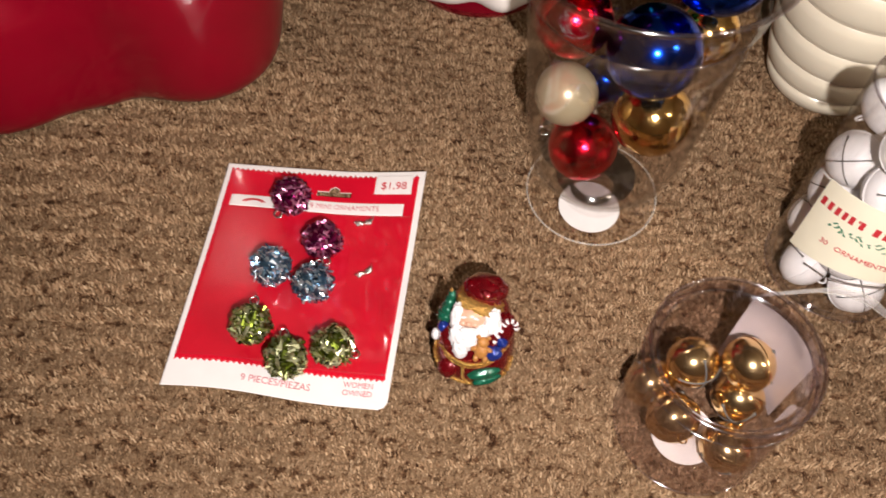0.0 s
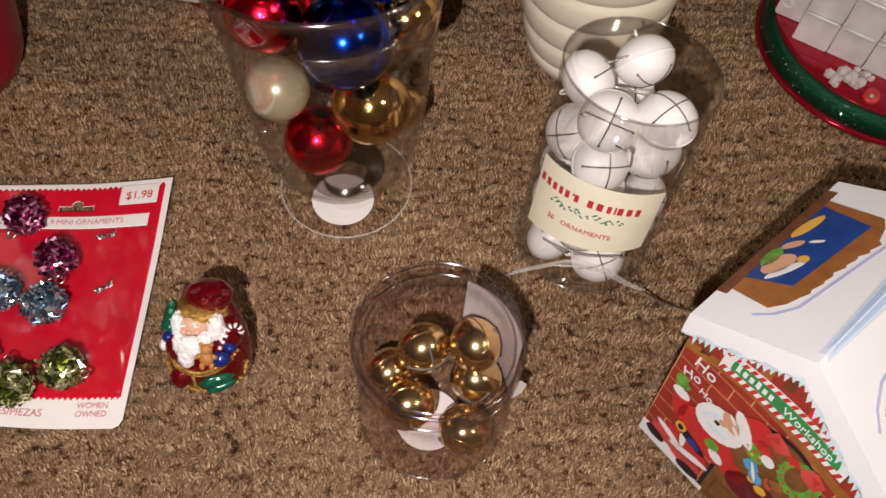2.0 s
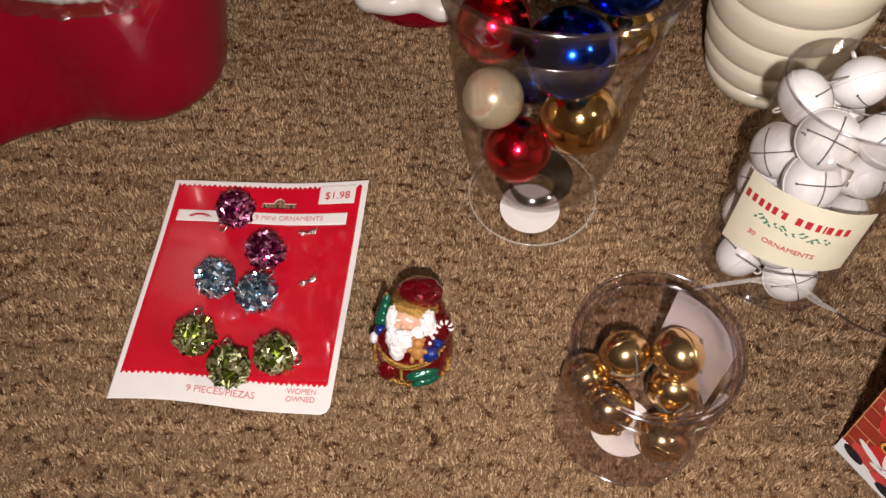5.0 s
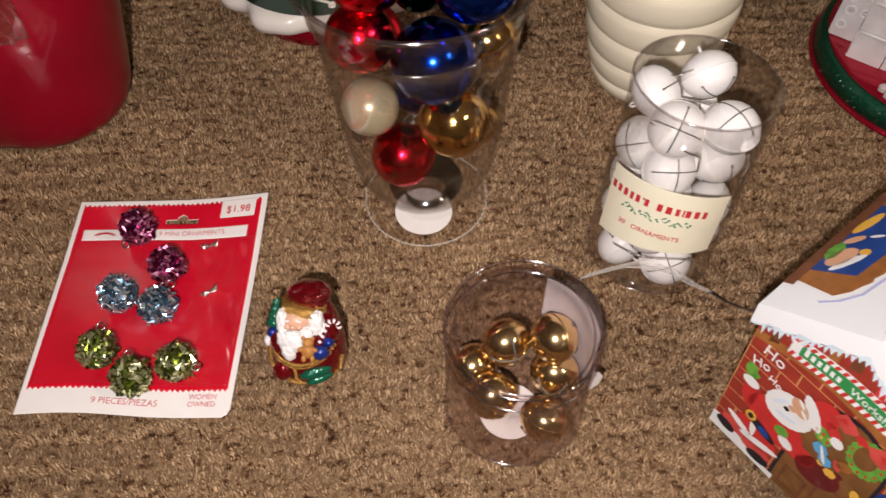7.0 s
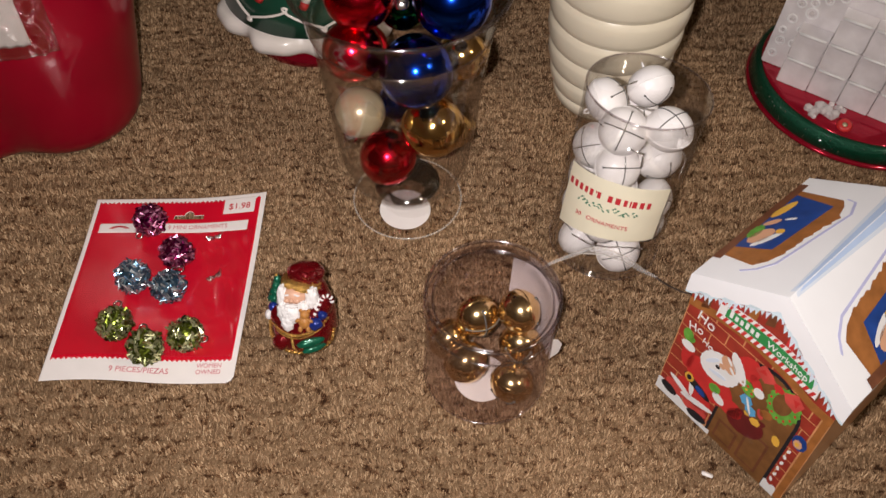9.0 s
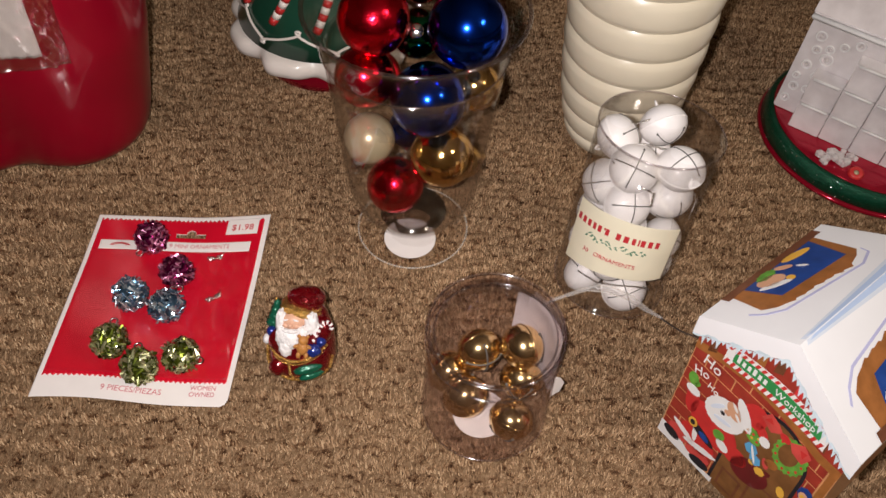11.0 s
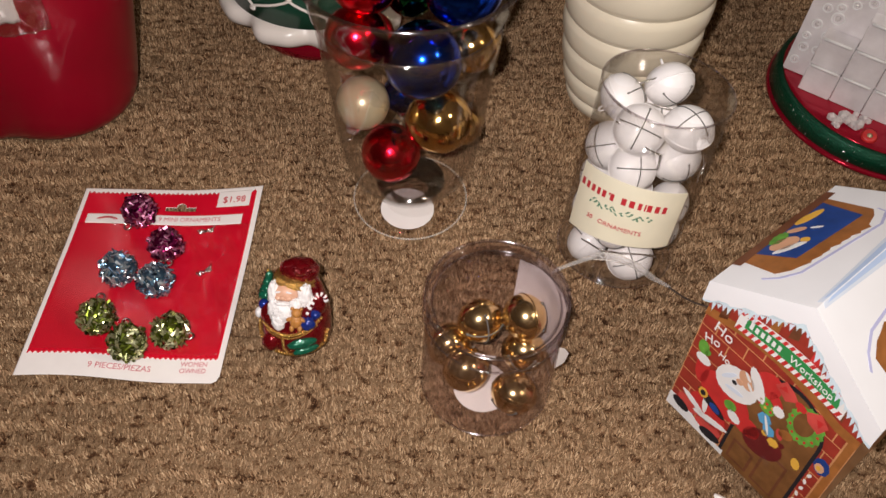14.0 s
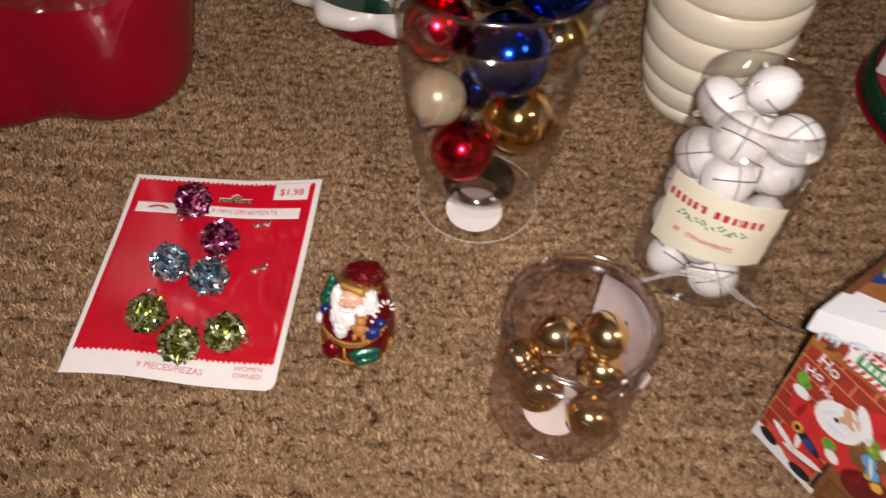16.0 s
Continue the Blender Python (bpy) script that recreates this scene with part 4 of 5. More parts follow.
for pts in ([(-0.022, 0.010, 0.1268), (-0.014, 0.008, 0.1275), (-0.004, 0.012, 0.1290), (0.006, 0.014, 0.1330), (0.008, 0.016, 0.1335)],
            [(-0.014, 0.004, 0.1170), (-0.006, -0.002, 0.1200), (0.002, -0.004, 0.1195), (0.010, -0.008, 0.1215), (0.014, -0.012, 0.1270)],
            [(-0.030, -0.018, 0.1180), (-0.020, -0.028, 0.1140), (-0.012, -0.031, 0.1100), (-0.004, -0.030, 0.1060), (-0.003, -0.031, 0.0960)],
            [(0.022, -0.028, 0.1060), (0.026, -0.026, 0.0980), (0.025, -0.027, 0.0900), (0.027, -0.024, 0.0820)],
            [(-0.030, -0.020, 0.0260), (-0.020, -0.030, 0.0270), (-0.008, -0.034, 0.0290), (0.006, -0.034, 0.0290), (0.018, -0.029, 0.0220)]):
    pts = [TUBE_LEAN @ Vector(p) for p in pts]
    chain = thing("bead_chain", pts[0], "fine silver bead chain draped over white bells", "bead chain", "bead chains in the tube")
    beads = []
    for a, b in zip(pts, pts[1:]):
        for q in range(9):
            beads.append(moved(ball(0.00072, 1, 8, 6), Matrix.Translation(a.lerp(b, q / 9) - pts[0])))
    part("beads", merged(*beads), M_silver, chain)

# film strip hanging off the tube, and a dark cord running to the house
flap = thing("film_strip", (0.262, 0.296, 0.0), "curled strip of clear plastic film by the tube", "plastic strip")
path = [Vector(p) - Vector((0.262, 0.296, 0)) for p in ((0.229, 0.313, 0.003), (0.239, 0.303, 0.026), (0.250, 0.2960, 0.043), (0.262, 0.2940, 0.044), (0.276, 0.2945, 0.036), (0.290, 0.2940, 0.024), (0.303, 0.2940, 0.015))]
bm = bmesh.new()
rows = []
for k in range(31):
    f = k / 30 * 5.999
    i0, g = int(f), f - int(f)
    c = path[i0].lerp(path[i0 + 1], g * g * (3 - 2 * g) * 0.3 + g * 0.7)
    w = 0.0085 * (1 - k / 30) + 0.0010
    rows.append([bm.verts.new(c + Vector((0.30 * w * s_, -0.25 * w * s_ - 0.0006 * math.cos(4 * s_), 0.80 * w * s_))) for s_ in (-1, -0.4, 0.4, 1)])
for p, q in zip(rows, rows[1:]):
    for i in range(3):
        bm.faces.new([p[i], p[i + 1], q[i + 1], q[i]])
film = part("film", bm, M_haze, flap)
film.modifiers.new("thickness", "SOLIDIFY").thickness = 0.0003
for side in (0, 3):
    part("film_edge", pipe([v.co.copy() for k, v in enumerate(film.data.vertices) if k % 4 == side], 0.0005, 6), M_edge, flap)
cord = thing("thin_cord", (0.302, 0.2940, 0.0), "thin dark cord running from film strip across carpet", "cord")
part("strand", pipe([(0, 0, 0.0155), (0.006, -0.0008, 0.011), (0.012, -0.0018, 0.007), (0.020, -0.0034, 0.0035), (0.030, -0.0060, 0.0022), (0.040, -0.009, 0.0020)], 0.0006, 8), M_cord, cord)


# ---- ribbed cream pot ----
pot = thing("ribbed_pot", (0.2990, 0.4940, 0.0), "cream glazed ceramic pot with stacked rounded ribs", "pot")


def pot_profile():
    body = lambda z: 0.0360 + 0.0165 * (1 - math.exp(-z / 0.045)) + 0.015 * z
    rows = [(0, 0.0006), (0.030, 0.0006), (body(0) - 0.0015, 0.0020)]
    edges = [0.003, 0.0165, 0.0370, 0.0600, 0.0840, 0.1085, 0.1335, 0.1585, 0.1800]
    for a, b in zip(edges, edges[1:]):
        for k in range(9):
            f = k / 8
            z = a + (b - a) * f
            rows.append((body(z) - 0.0022 + 0.0034 * math.sqrt(max(0, 1 - (2 * f - 1) ** 2)), z))
    top = body(0.18)
    rows += [(top - 0.001, 0.1815), (top - 0.005, 0.1815), (top - 0.006, 0.1780), (0.034, 0.02), (0, 0.02)]
    return rows


pot.matrix_world = pose(0.2995, 0.4940, 0.0, 0, -2.0, 0)
rows = pot_profile()
part("foot_ring", lathe(rows[:3] + [(0, 0.0025)], 96), M_cream, pot)
for k in range(8):
    part("rib", lathe(rows[3 + 9 * k:12 + 9 * k], 96), M_cream, pot)
part("lip", lathe(rows[74:], 96), M_cream, pot)

# ---- red boot-shaped vessel in clear wrap ----
boot = thing("red_boot_vessel", (-0.128, 0.476, 0.0), "glossy red glazed boot-shaped vessel partly wrapped in cellophane", "vessel")


def boot_reach(mid, a, z):
    """How far the boot's side lies from mid, in the direction a, at the height z."""
    foot = 1 - max(0.0, min(1.0, (z - 0.085) / 0.07))
    tuck = 1 - 0.10 * math.exp(-z / 0.005)
    lobes = ((Vector((0.0, 0.0)), (0.0545 + 0.155 * min(z, 0.10) + 0.03 * max(0, z - 0.10)) * tuck, 1.0),
             (Vector((-0.118, -0.034)), (0.062 + 0.05 * min(z, 0.05)) * tuck * (0.35 + 0.65 * foot), foot),
             (Vector((-0.062, -0.020)), (0.0435 + 0.10 * min(z, 0.06)) * tuck, foot))
    d = Vector((math.cos(a), math.sin(a)))
    f = lambda t: sum(w * (r / max(1e-5, (mid + d * t - c).length)) ** 6 for c, r, w in lobes) - 1
    t = max([0.26 * i / 60 for i in range(61) if f(0.26 * i / 60) > 0] or [0.01])
    lo, hi = t, t + 0.26 / 60
    for _ in range(14):
        m_ = (lo + hi) / 2
        lo, hi = (m_, hi) if f(m_) > 0 else (lo, m_)
    return lo


def boot_body():
    bm = bmesh.new()
    n, rings, mid = 96, [], Vector((-0.045, -0.008))
    for z in [0.0008, 0.004, 0.010] + [0.020 + 0.0075 * k for k in range(29)] + [0.235]:
        rings.append([])
        for k in range(n):
            a = 2 * math.pi * k / n
            t = boot_reach(mid, a, z)
            rings[-1].append(bm.verts.new((mid.x + t * math.cos(a), mid.y + t * math.sin(a), z)))
    for a, b in zip(rings, rings[1:]):
        for k in range(n):
            bm.faces.new([a[k], a[(k + 1) % n], b[(k + 1) % n], b[k]])
    bm.faces.new(rings[0][::-1])
    inner = [bm.verts.new((v.co.x * 0.93, v.co.y * 0.93, 0.235)) for v in rings[-1]]
    deep = [bm.verts.new((v.co.x * 0.9, v.co.y * 0.9, 0.12)) for v in inner]
    for a, b in ((rings[-1], inner), (inner, deep)):
        for k in range(n):
            bm.faces.new([a[k], a[(k + 1) % n], b[(k + 1) % n], b[k]])
    bm.faces.new(deep)
    bmesh.ops.recalc_face_normals(bm, faces=bm.faces)
    return bm


part("body", boot_body(), M_redglaze, boot)


def wrap_sheet(gap, a0, a1, z0, z1, wrinkle, n=48, m=30, seed=2):
    """A sheet that clings to the boot's side, with creases."""
    bm = bmesh.new()
    g = [[None] * (m + 1) for _ in range(n + 1)]
    for i in range(n + 1):
        for j in range(m + 1):
            a, z = radians(a0 + (a1 - a0) * i / n), z0 + (z1 - z0) * j / m
            crease = abs(noise.noise(Vector((a * 9 + z * 60, z * 30, seed)))) + 0.8 * abs(noise.noise(Vector((a * 22 - z * 90, z * 40, seed + 5))))
            r = boot_reach(Vector((0, 0)), a, z) + gap + wrinkle * crease
            g[i][j] = bm.verts.new((r * math.cos(a), r * math.sin(a), z))
    for i in range(n):
        for j in range(m):
            bm.faces.new([g[i][j], g[i + 1][j], g[i + 1][j + 1], g[i][j + 1]])
    return bm


wrap = part("cellophane", wrap_sheet(0.0018, -150, -58, 0.109, 0.200, 0.0055), M_film, boot, "crinkled clear cellophane")
wrap.modifiers.new("thickness", "SOLIDIFY").thickness = 0.0003
paper = part("paper_tag", wrap_sheet(0.0008, -150, -70, 0.117, 0.198, 0.0022, seed=7), M_paper, boot, "white paper tag under cellophane")
paper.modifiers.new("thickness", "SOLIDIFY").thickness = 0.0004

# ---- ceramic tree dish ----
tree = thing("ceramic_tree", (0.0440, 0.5600, 0.0), "green ceramic tree with white scalloped skirt and candy cane relief", "tree ornament")
tree.matrix_world = pose(0.0570, 0.5780, 0.0) @ Matrix.Diagonal((1.18, 1.18, 1.12, 1))
part("foot", lathe([(0, 0.0006), (0.044, 0.0006), (0.047, 0.004), (0.048, 0.014), (0.042, 0.028), (0, 0.028)], 72), M_ruby, tree, "red glazed base")


def scallop(a):
    return 1 + 0.055 * math.sin(9 * a + 0.6) + 0.02 * math.sin(17 * a)


part("snow_skirt", lathe([(0.035, 0.0280), (0.052, 0.0240), (0.0600, 0.0240), (0.0645, 0.0280), (0.0655, 0.0325), (0.0642, 0.0368), (0.0616, 0.0390), (0.0590, 0.0402), (0.050, 0.041)], 144,
                         lambda a, i: scallop(a) if 0 < i < 7 else 1 + 0.5 * (scallop(a) - 1)), M_snow, tree, "white glazed snow edge")
cone = lambda z: 0.0605 - (z - 0.040) * 0.36
part("tree_body", lathe([(0.045, 0.0395)] + [(cone(z), z) for z in (0.0405, 0.06, 0.08, 0.10, 0.12, 0.14, 0.16, 0.18)] + [(0, 0.192)], 96), M_green, tree, "dark green glazed cone")


def on_cone(a, z, h=0.001):
    r = cone(z) + h
    return Vector((r * math.cos(radians(a)), r * math.sin(radians(a)), z))


garland = []
for k in range(181):
    t = 2 * math.pi * k / 180 * 7
    a = -360 * k / 180
    garland.append(on_cone(a + 7 * math.sin(2 * t), 0.0520 + 0.0066 * math.cos(t) * (1 if math.cos(t) < 0 else 1.25)))
part("icing_line", pipe(garland[:-1], 0.0010, 6, True), M_snow, tree, "raised white icing loops")
for a in (-152, -119, -86, -53, -20, 13, 46, 79, 112, 145, 178):
    for k in range(7):
        p, q = on_cone(a + 2.0 * k - 4, 0.061 + 0.0042 * k, 0.0012), on_cone(a + 2.0 * (k + 1) - 4, 0.061 + 0.0042 * (k + 1), 0.0012)
        part("cane_stripe", pipe([p, q], 0.0030, 10), M_snow if k % 2 else M_printred, tree)

# ---- round stand with frosted block house ----
stand = thing("round_stand", (0.520, 0.497, 0.0), "round red display stand with green glitter band", "stand")
part("lower_rim", lathe([(0, 0.0005), (0.0905, 0.0005), (0.0928, 0.0014), (0.0932, 0.0030), (0.0920, 0.0044), (0, 0.0044)], 110), M_ruby, stand)
part("glitter_band", lathe([(0.0895, 0.0045), (0.0912, 0.0055), (0.0890, 0.0180), (0.0875, 0.0190), (0.078, 0.0190)], 110), M_glitter, stand, "dark green glitter band")
# Silver flakes are added to stand in for glints of the green glitter.
flakes = bmesh.new()
fr = random.Random(11)
for k in range(240):
    a, f = fr.uniform(0, 2 * math.pi), fr.random()
    c = Vector(((0.0914 - 0.0022 * f) * math.cos(a), (0.0914 - 0.0022 * f) * math.sin(a), 0.0058 + 0.0118 * f))
    e1 = Vector((fr.gauss(0, 1), fr.gauss(0, 1), fr.gauss(0, 1))).normalized()
    e2 = e1.orthogonal().normalized()
    w = fr.uniform(0.0002, 0.00042)
    flakes.faces.new([flakes.verts.new(c + e1 * sx * w + e2 * sy * w) for sx, sy in ((-1, -1), (1, -1), (1, 1), (-1, 1))])
tagged(part("sparkle_flake", flakes, M_silver, stand, "tiny silver flakes added for the glitter band's sparkle", False), kind="stuff")
part("top_plate", lathe([(0, 0.0170), (0.0845, 0.0192), (0.0852, 0.0200), (0.0845, 0.0206), (0, 0.0206)], 110), M_ruby, stand, "glossy red top plate")
ice = thing("frosted_block_house", (0.4350, 0.5140, 0.0208), "frosted clear acrylic house of glassy blocks on stand", "display house", turn=math.degrees(math.atan2(-0.577, 0.817)))
part("front_wall", box(0, 0, 0, 0.128, 0.005, 0.0850, 0.001), M_ice, ice, "", False)
part("side_wall", box(0, 0.0055, 0, 0.005, 0.072, 0.0850, 0.001), M_ice, ice, "", False)
part("eave_strip", box(-0.002, -0.003, 0.0855, 0.130, 0.006, 0.0885, 0.0008), M_printwhite, ice)
part("roof_panel", moved(box(-0.002, 0, 0, 0.130, 0.085, 0.004, 0.001), pose(0, 0.0, 0.0890, 52, 0, 0)), M_ice, ice, "", False)
bub = random.Random(3)
for x, z, r in ((0.006, 0.012, 0.0026), (0.008, 0.025, 0.0028), (0.0065, 0.035, 0.0022), (0.010, 0.047, 0.0028), (0.012, 0.062, 0.0026), (0.020, 0.040, 0.0024), (0.022, 0.057, 0.0036), (0.021, 0.066, 0.0024), (0.011, 0.074, 0.0030), (0.030, 0.072, 0.0024), (0.018, 0.026, 0.0024), (0.040, 0.078, 0.0026)):
    r *= 1.3
    b = part("bubble", moved(ring(r, 0.0006, 20), pose(x, -0.0006, z, 90, 0, 0)), M_printwhite, ice)
    part("bubble_bead", moved(ball(r * 0.45, 1, 12, 8), pose(x, -0.0006, z)), M_gem, b)
for col, (x, top) in enumerate(((0.019, 2), (0.044, 3), (0.069, 3), (0.094, 4))):
    for row in range(top):
        z0 = 0.0245 * row
        part("block", box(x, -0.017 + 0.0007 * ((row + col) % 2), z0, x + 0.0246, -0.0006, z0 + 0.0240, 0.0006), M_ice, ice, "", False)
        # White rod paints the highlight along the block's top edge.
        part("block_edge_glint", pipe([(x + 0.002, -0.0173, z0 + 0.0238), (x + 0.0225, -0.0173, z0 + 0.0238)], 0.0011, 6), M_printwhite, ice)
        part("block_seam", pipe([(x + 0.0003, -0.0172, z0 + 0.003), (x + 0.0003, -0.0172, z0 + 0.021)], 0.0004, 6), M_gem, ice)
for k in range(24):
    gr = random.Random(k + 20)
    p = (0.4660 + gr.uniform(-0.012, 0.016), 0.4500 + gr.uniform(-0.006, 0.006) - 0.5 * gr.uniform(0, 0.008), 0.0230 + gr.uniform(0, 0.004))
    gem = thing("clear_gem", p, "small clear faceted gem lying on red stand", "gem", "gems on the stand")
    gb = bmesh.new()
    bmesh.ops.create_icosphere(gb, subdivisions=1, radius=gr.uniform(0.0022, 0.0046))
    part("stone", gb, M_gem, gem, "", False)
bead = thing("red_bead", (0.4795, 0.4340, 0.0225), "round red bead with pale centre on stand", "bead")
part("bead_ring", moved(lathe([(0.0022, -0.0010), (0.0045, -0.0014), (0.0062, 0), (0.0045, 0.0020), (0.0022, 0.0016)], 28), pose(0, 0, 0, 20, -10, 0)), M_printred, bead)
part("bead_centre", ball(0.0024, 0.9, 16, 10), M_pearl, bead)

# chip of white plastic on the carpet
chip = thing("white_chip", (0.3095, 0.1600, 0.0016), "tiny white chip lying on the carpet", "chip", turn=-25)
part("flake", box(-0.0034, -0.0013, -0.0004, 0.0034, 0.0013, 0.0006, 0.0004), M_paper, chip)

# ---- printed cardboard house ----
HW, HD, HE, HG = 0.0965, 0.1085, 0.0985, 0.1280
house = thing("cardboard_house", (0.2915, 0.2215, 0.0008), "small printed cardboard gift house with white snowy roof", "gift box", turn=math.degrees(math.atan2(-0.076, 0.055)))
SK = -0.045


def prism(sec, y0, y1):
    bm = bmesh.new()
    a = [bm.verts.new((u + SK * y0, y0, z)) for u, z in sec]
    b = [bm.verts.new((u + SK * y1, y1, z)) for u, z in sec]
    bm.faces.new(a), bm.faces.new(b[::-1])
    for i in range(len(sec)):
        j = (i + 1) % len(sec)
        bm.faces.new([a[i], b[i], b[j], a[j]])
    bmesh.ops.recalc_face_normals(bm, faces=bm.faces)
    return bm


part("wall", prism([(0, 0), (HW, 0), (HW, HE), (HW / 2, HG), (0, HE)], 0, HD), M_mortar, house, "printed brick walls", False)
SL = (HG - HE) / (HW / 2)
OV = 0.0042
roof = {}
for side in (-1, 1):
    edge = (HW / 2 + side * (HW / 2 + OV), HE - OV * SL)
    ridge = (HW / 2, HG)
    sec = [(edge[0], edge[1] - 0.001), (edge[0], edge[1] + 0.0035), (ridge[0], ridge[1] + 0.0035), (ridge[0], ridge[1] + 0.0004)]
    roof[side] = part("roof_panel", prism(sec if side > 0 else sec[::-1], -0.0015, HD + 0.004), M_roof, house, "white card roof", False)


def front(points, layer, name, material, parent=None, label=""):
    """A printed shape on the gable: points (across, up)."""
    bm = slab(points, 0.0001 + 0.00018 * layer, 0.00018 * (layer + 1))
    for v in bm.verts:
        v.co = Vector((v.co.x, -v.co.z - 0.0001, v.co.y))
    return part(name, bm, material, parent or house, label, False)


# bricks
br = random.Random(1)
for row in range(9):
    z0 = 0.006 + row * 0.0093
    x = 0.0008 - (0.0095 if row % 2 else 0)
    while x < HW:
        a, b = max(0.0006, x), min(HW - 0.0046, x + 0.0190)
        if b - a > 0.002:
            front([(a, z0), (b - 0.0008, z0), (b - 0.0008, z0 + 0.0086), (a, z0 + 0.0086)], 0, "brick", M_brick)
        x += 0.0190
front([(HW - 0.0044, 0), (HW - 0.0004, 0), (HW - 0.0004, HE - 0.016), (HW - 0.0044, HE - 0.016)], 1, "corner_post", M_timber)
gable = lambda u, drop: HG + 0.0035 - abs(u - HW / 2) * SL - drop
us = [HW * k / 40 for k in range(41)]
# boarded gable above a timber rail
rail = lambda u: 0.0810 + 0.0075 * math.sin(math.pi * min(1, u / HW * 1.15))
front([(u, rail(u)) for u in us] + [(u, gable(u, 0.010)) for u in reversed(us)], 1, "gable_board", M_brick)
for k, u in enumerate((0.010, 0.026, 0.036, 0.046, 0.060, 0.070, 0.082)):
    front([(u - 0.0026, gable(u - 0.0026, 0.024)), (u + 0.0026, gable(u + 0.0026, 0.024)), (u + 0.0020, gable(u + 0.002, 0.010)), (u - 0.0020, gable(u - 0.002, 0.010))], 2, "gable_plank", (M_darkwood, M_printred, M_timber)[k % 3])
front([(u, rail(u) - 0.0030) for u in us] + [(u, rail(u) + 0.0028) for u in reversed(us)], 2, "timber_rail", M_timber)
# white snowy edge, blue tinged, with icicles
wide = [-OV + (HW + 2 * OV) * k / 60 for k in range(61)]
front([(u, gable(u, 0.0142 + 0.0008 * math.sin(k * 0.9))) for k, u in enumerate(wide)] + [(u, gable(u, 0.0020)) for u in reversed(wide)], 7, "frost_edge", M_frost)
for k in range(1, 34):
    u = HW * k / 34
    w = 0.0010 + 0.0007 * br.random()
    front([(u - w, gable(u - w, 0.0138)), (u + 0.0002, gable(u, 0.0160 + 0.0050 * br.random())), (u + w, gable(u + w, 0.0138))], 8, "icicle", M_frost if k % 3 else M_ice_tint)
front([(u, gable(u, 0.0124 + 0.0009 * math.sin(k * 0.8) + 0.0004 * math.sin(k * 2.3))) for k, u in enumerate(wide)] + [(u, gable(u, -0.0002)) for u in reversed(wide)], 9, "snow_fascia", M_roof)
# door and its surround
arc = [math.pi * k / 16 for k in range(17)]
front([(0.0395, 0.0), (0.0845, 0.0)] + [(0.0620 + 0.0225 * math.cos(a), 0.0590 + 0.0235 * math.sin(a)) for a in arc], 2, "door_surround", M_printblack)
door = front([(0.0415, 0.0), (0.0825, 0.0)] + [(0.0620 + 0.0205 * math.cos(a), 0.0585 + 0.0215 * math.sin(a)) for a in arc], 3, "door", M_door)
for x0, x1, z0, z1 in ((0.0450, 0.0590, 0.004, 0.020), (0.0620, 0.0770, 0.004, 0.032)):
    for rim, layer, m_ in ((0.0, 4, M_darkwood), (0.0016, 5, M_door)):
        front([(x0 + rim, z0 + rim), (x1 - rim, z0 + rim), (x1 - rim, z1 - rim), (x0 + rim, z1 - rim)], layer, "door_panel", m_, door)
front(oval(0.0781, 0.0400, 0.0026, 0.0038, 20, 12), 5, "door_plate", M_yellow, door)
# snow along the foot
front([(0, 0.0)] + [(0.043 * k / 12, 0.0105 - 0.0075 * (k / 12) + 0.0009 * math.sin(k * 1.7)) for k in range(13)] + [(0.043, 0)], 4, "snow_drift", M_printwhite)
front([(0.083, 0.0)] + [(0.083 + 0.0090 * k / 6, 0.0075 + 0.001 * math.sin(k * 1.7)) for k in range(7)] + [(0.092, 0)], 4, "snow_drift", M_printwhite)
# sign with striped border
sg = lambda u: 0.0895 + 0.0030 * math.sin(math.pi * (u - 0.015) / 0.075)
sh = lambda u: 0.0064 + 0.0012 * math.sin(math.pi * min(1.0, max(0.0, (u - 0.0225) / 0.058)))
ul = [0.0175 + 0.066 * k / 24 for k in range(25)]
front([(u, sg(u) - 0.0040) for u in ul] + [(u, sg(u) + sh(u) + 0.0030) for u in reversed(ul)], 4, "sign_border", M_printwhite, None, "white border with red stripes")
for k in range(16):
    u = 0.0178 + 0.0041 * k
    for lo, hi in ((-0.0039, -0.0002), (sh(u), sh(u) + 0.0029)):
        front([(u, sg(u) + lo), (u + 0.0020, sg(u) + lo), (u + 0.0034, sg(u) + hi), (u + 0.0014, sg(u) + hi)], 5, "border_stripe", M_printred)
us2 = [0.0225 + 0.057 * k / 20 for k in range(21)]
sign = front([(u, sg(u)) for u in us2] + [(u, sg(u) + sh(u)) for u in reversed(us2)], 6, "sign_board", M_signgreen, None, "green sign board")
lettering("Workshop", 0.0060, M_printwhite, "sign_word", sign, lambda x, y, h: (0.0625 + x, -0.0016 - h, sg(0.0625 + x) + 0.0036 + y))
for k, tall in enumerate((0.0048, 0.0034, 0.0034, 0.0044, 0.0034, 0.0034)):
    u = 0.0248 + 0.0034 * k
    for a, b, lo, hi in ((0, 0.0020, 0, tall),):
        front([(u + a, sg(u) + 0.0020 + lo), (u + b, sg(u) + 0.0020 + lo), (u + b, sg(u) + 0.0020 + hi), (u + a, sg(u) + 0.0020 + hi)], 7, "sign_bar", M_printwhite, sign)
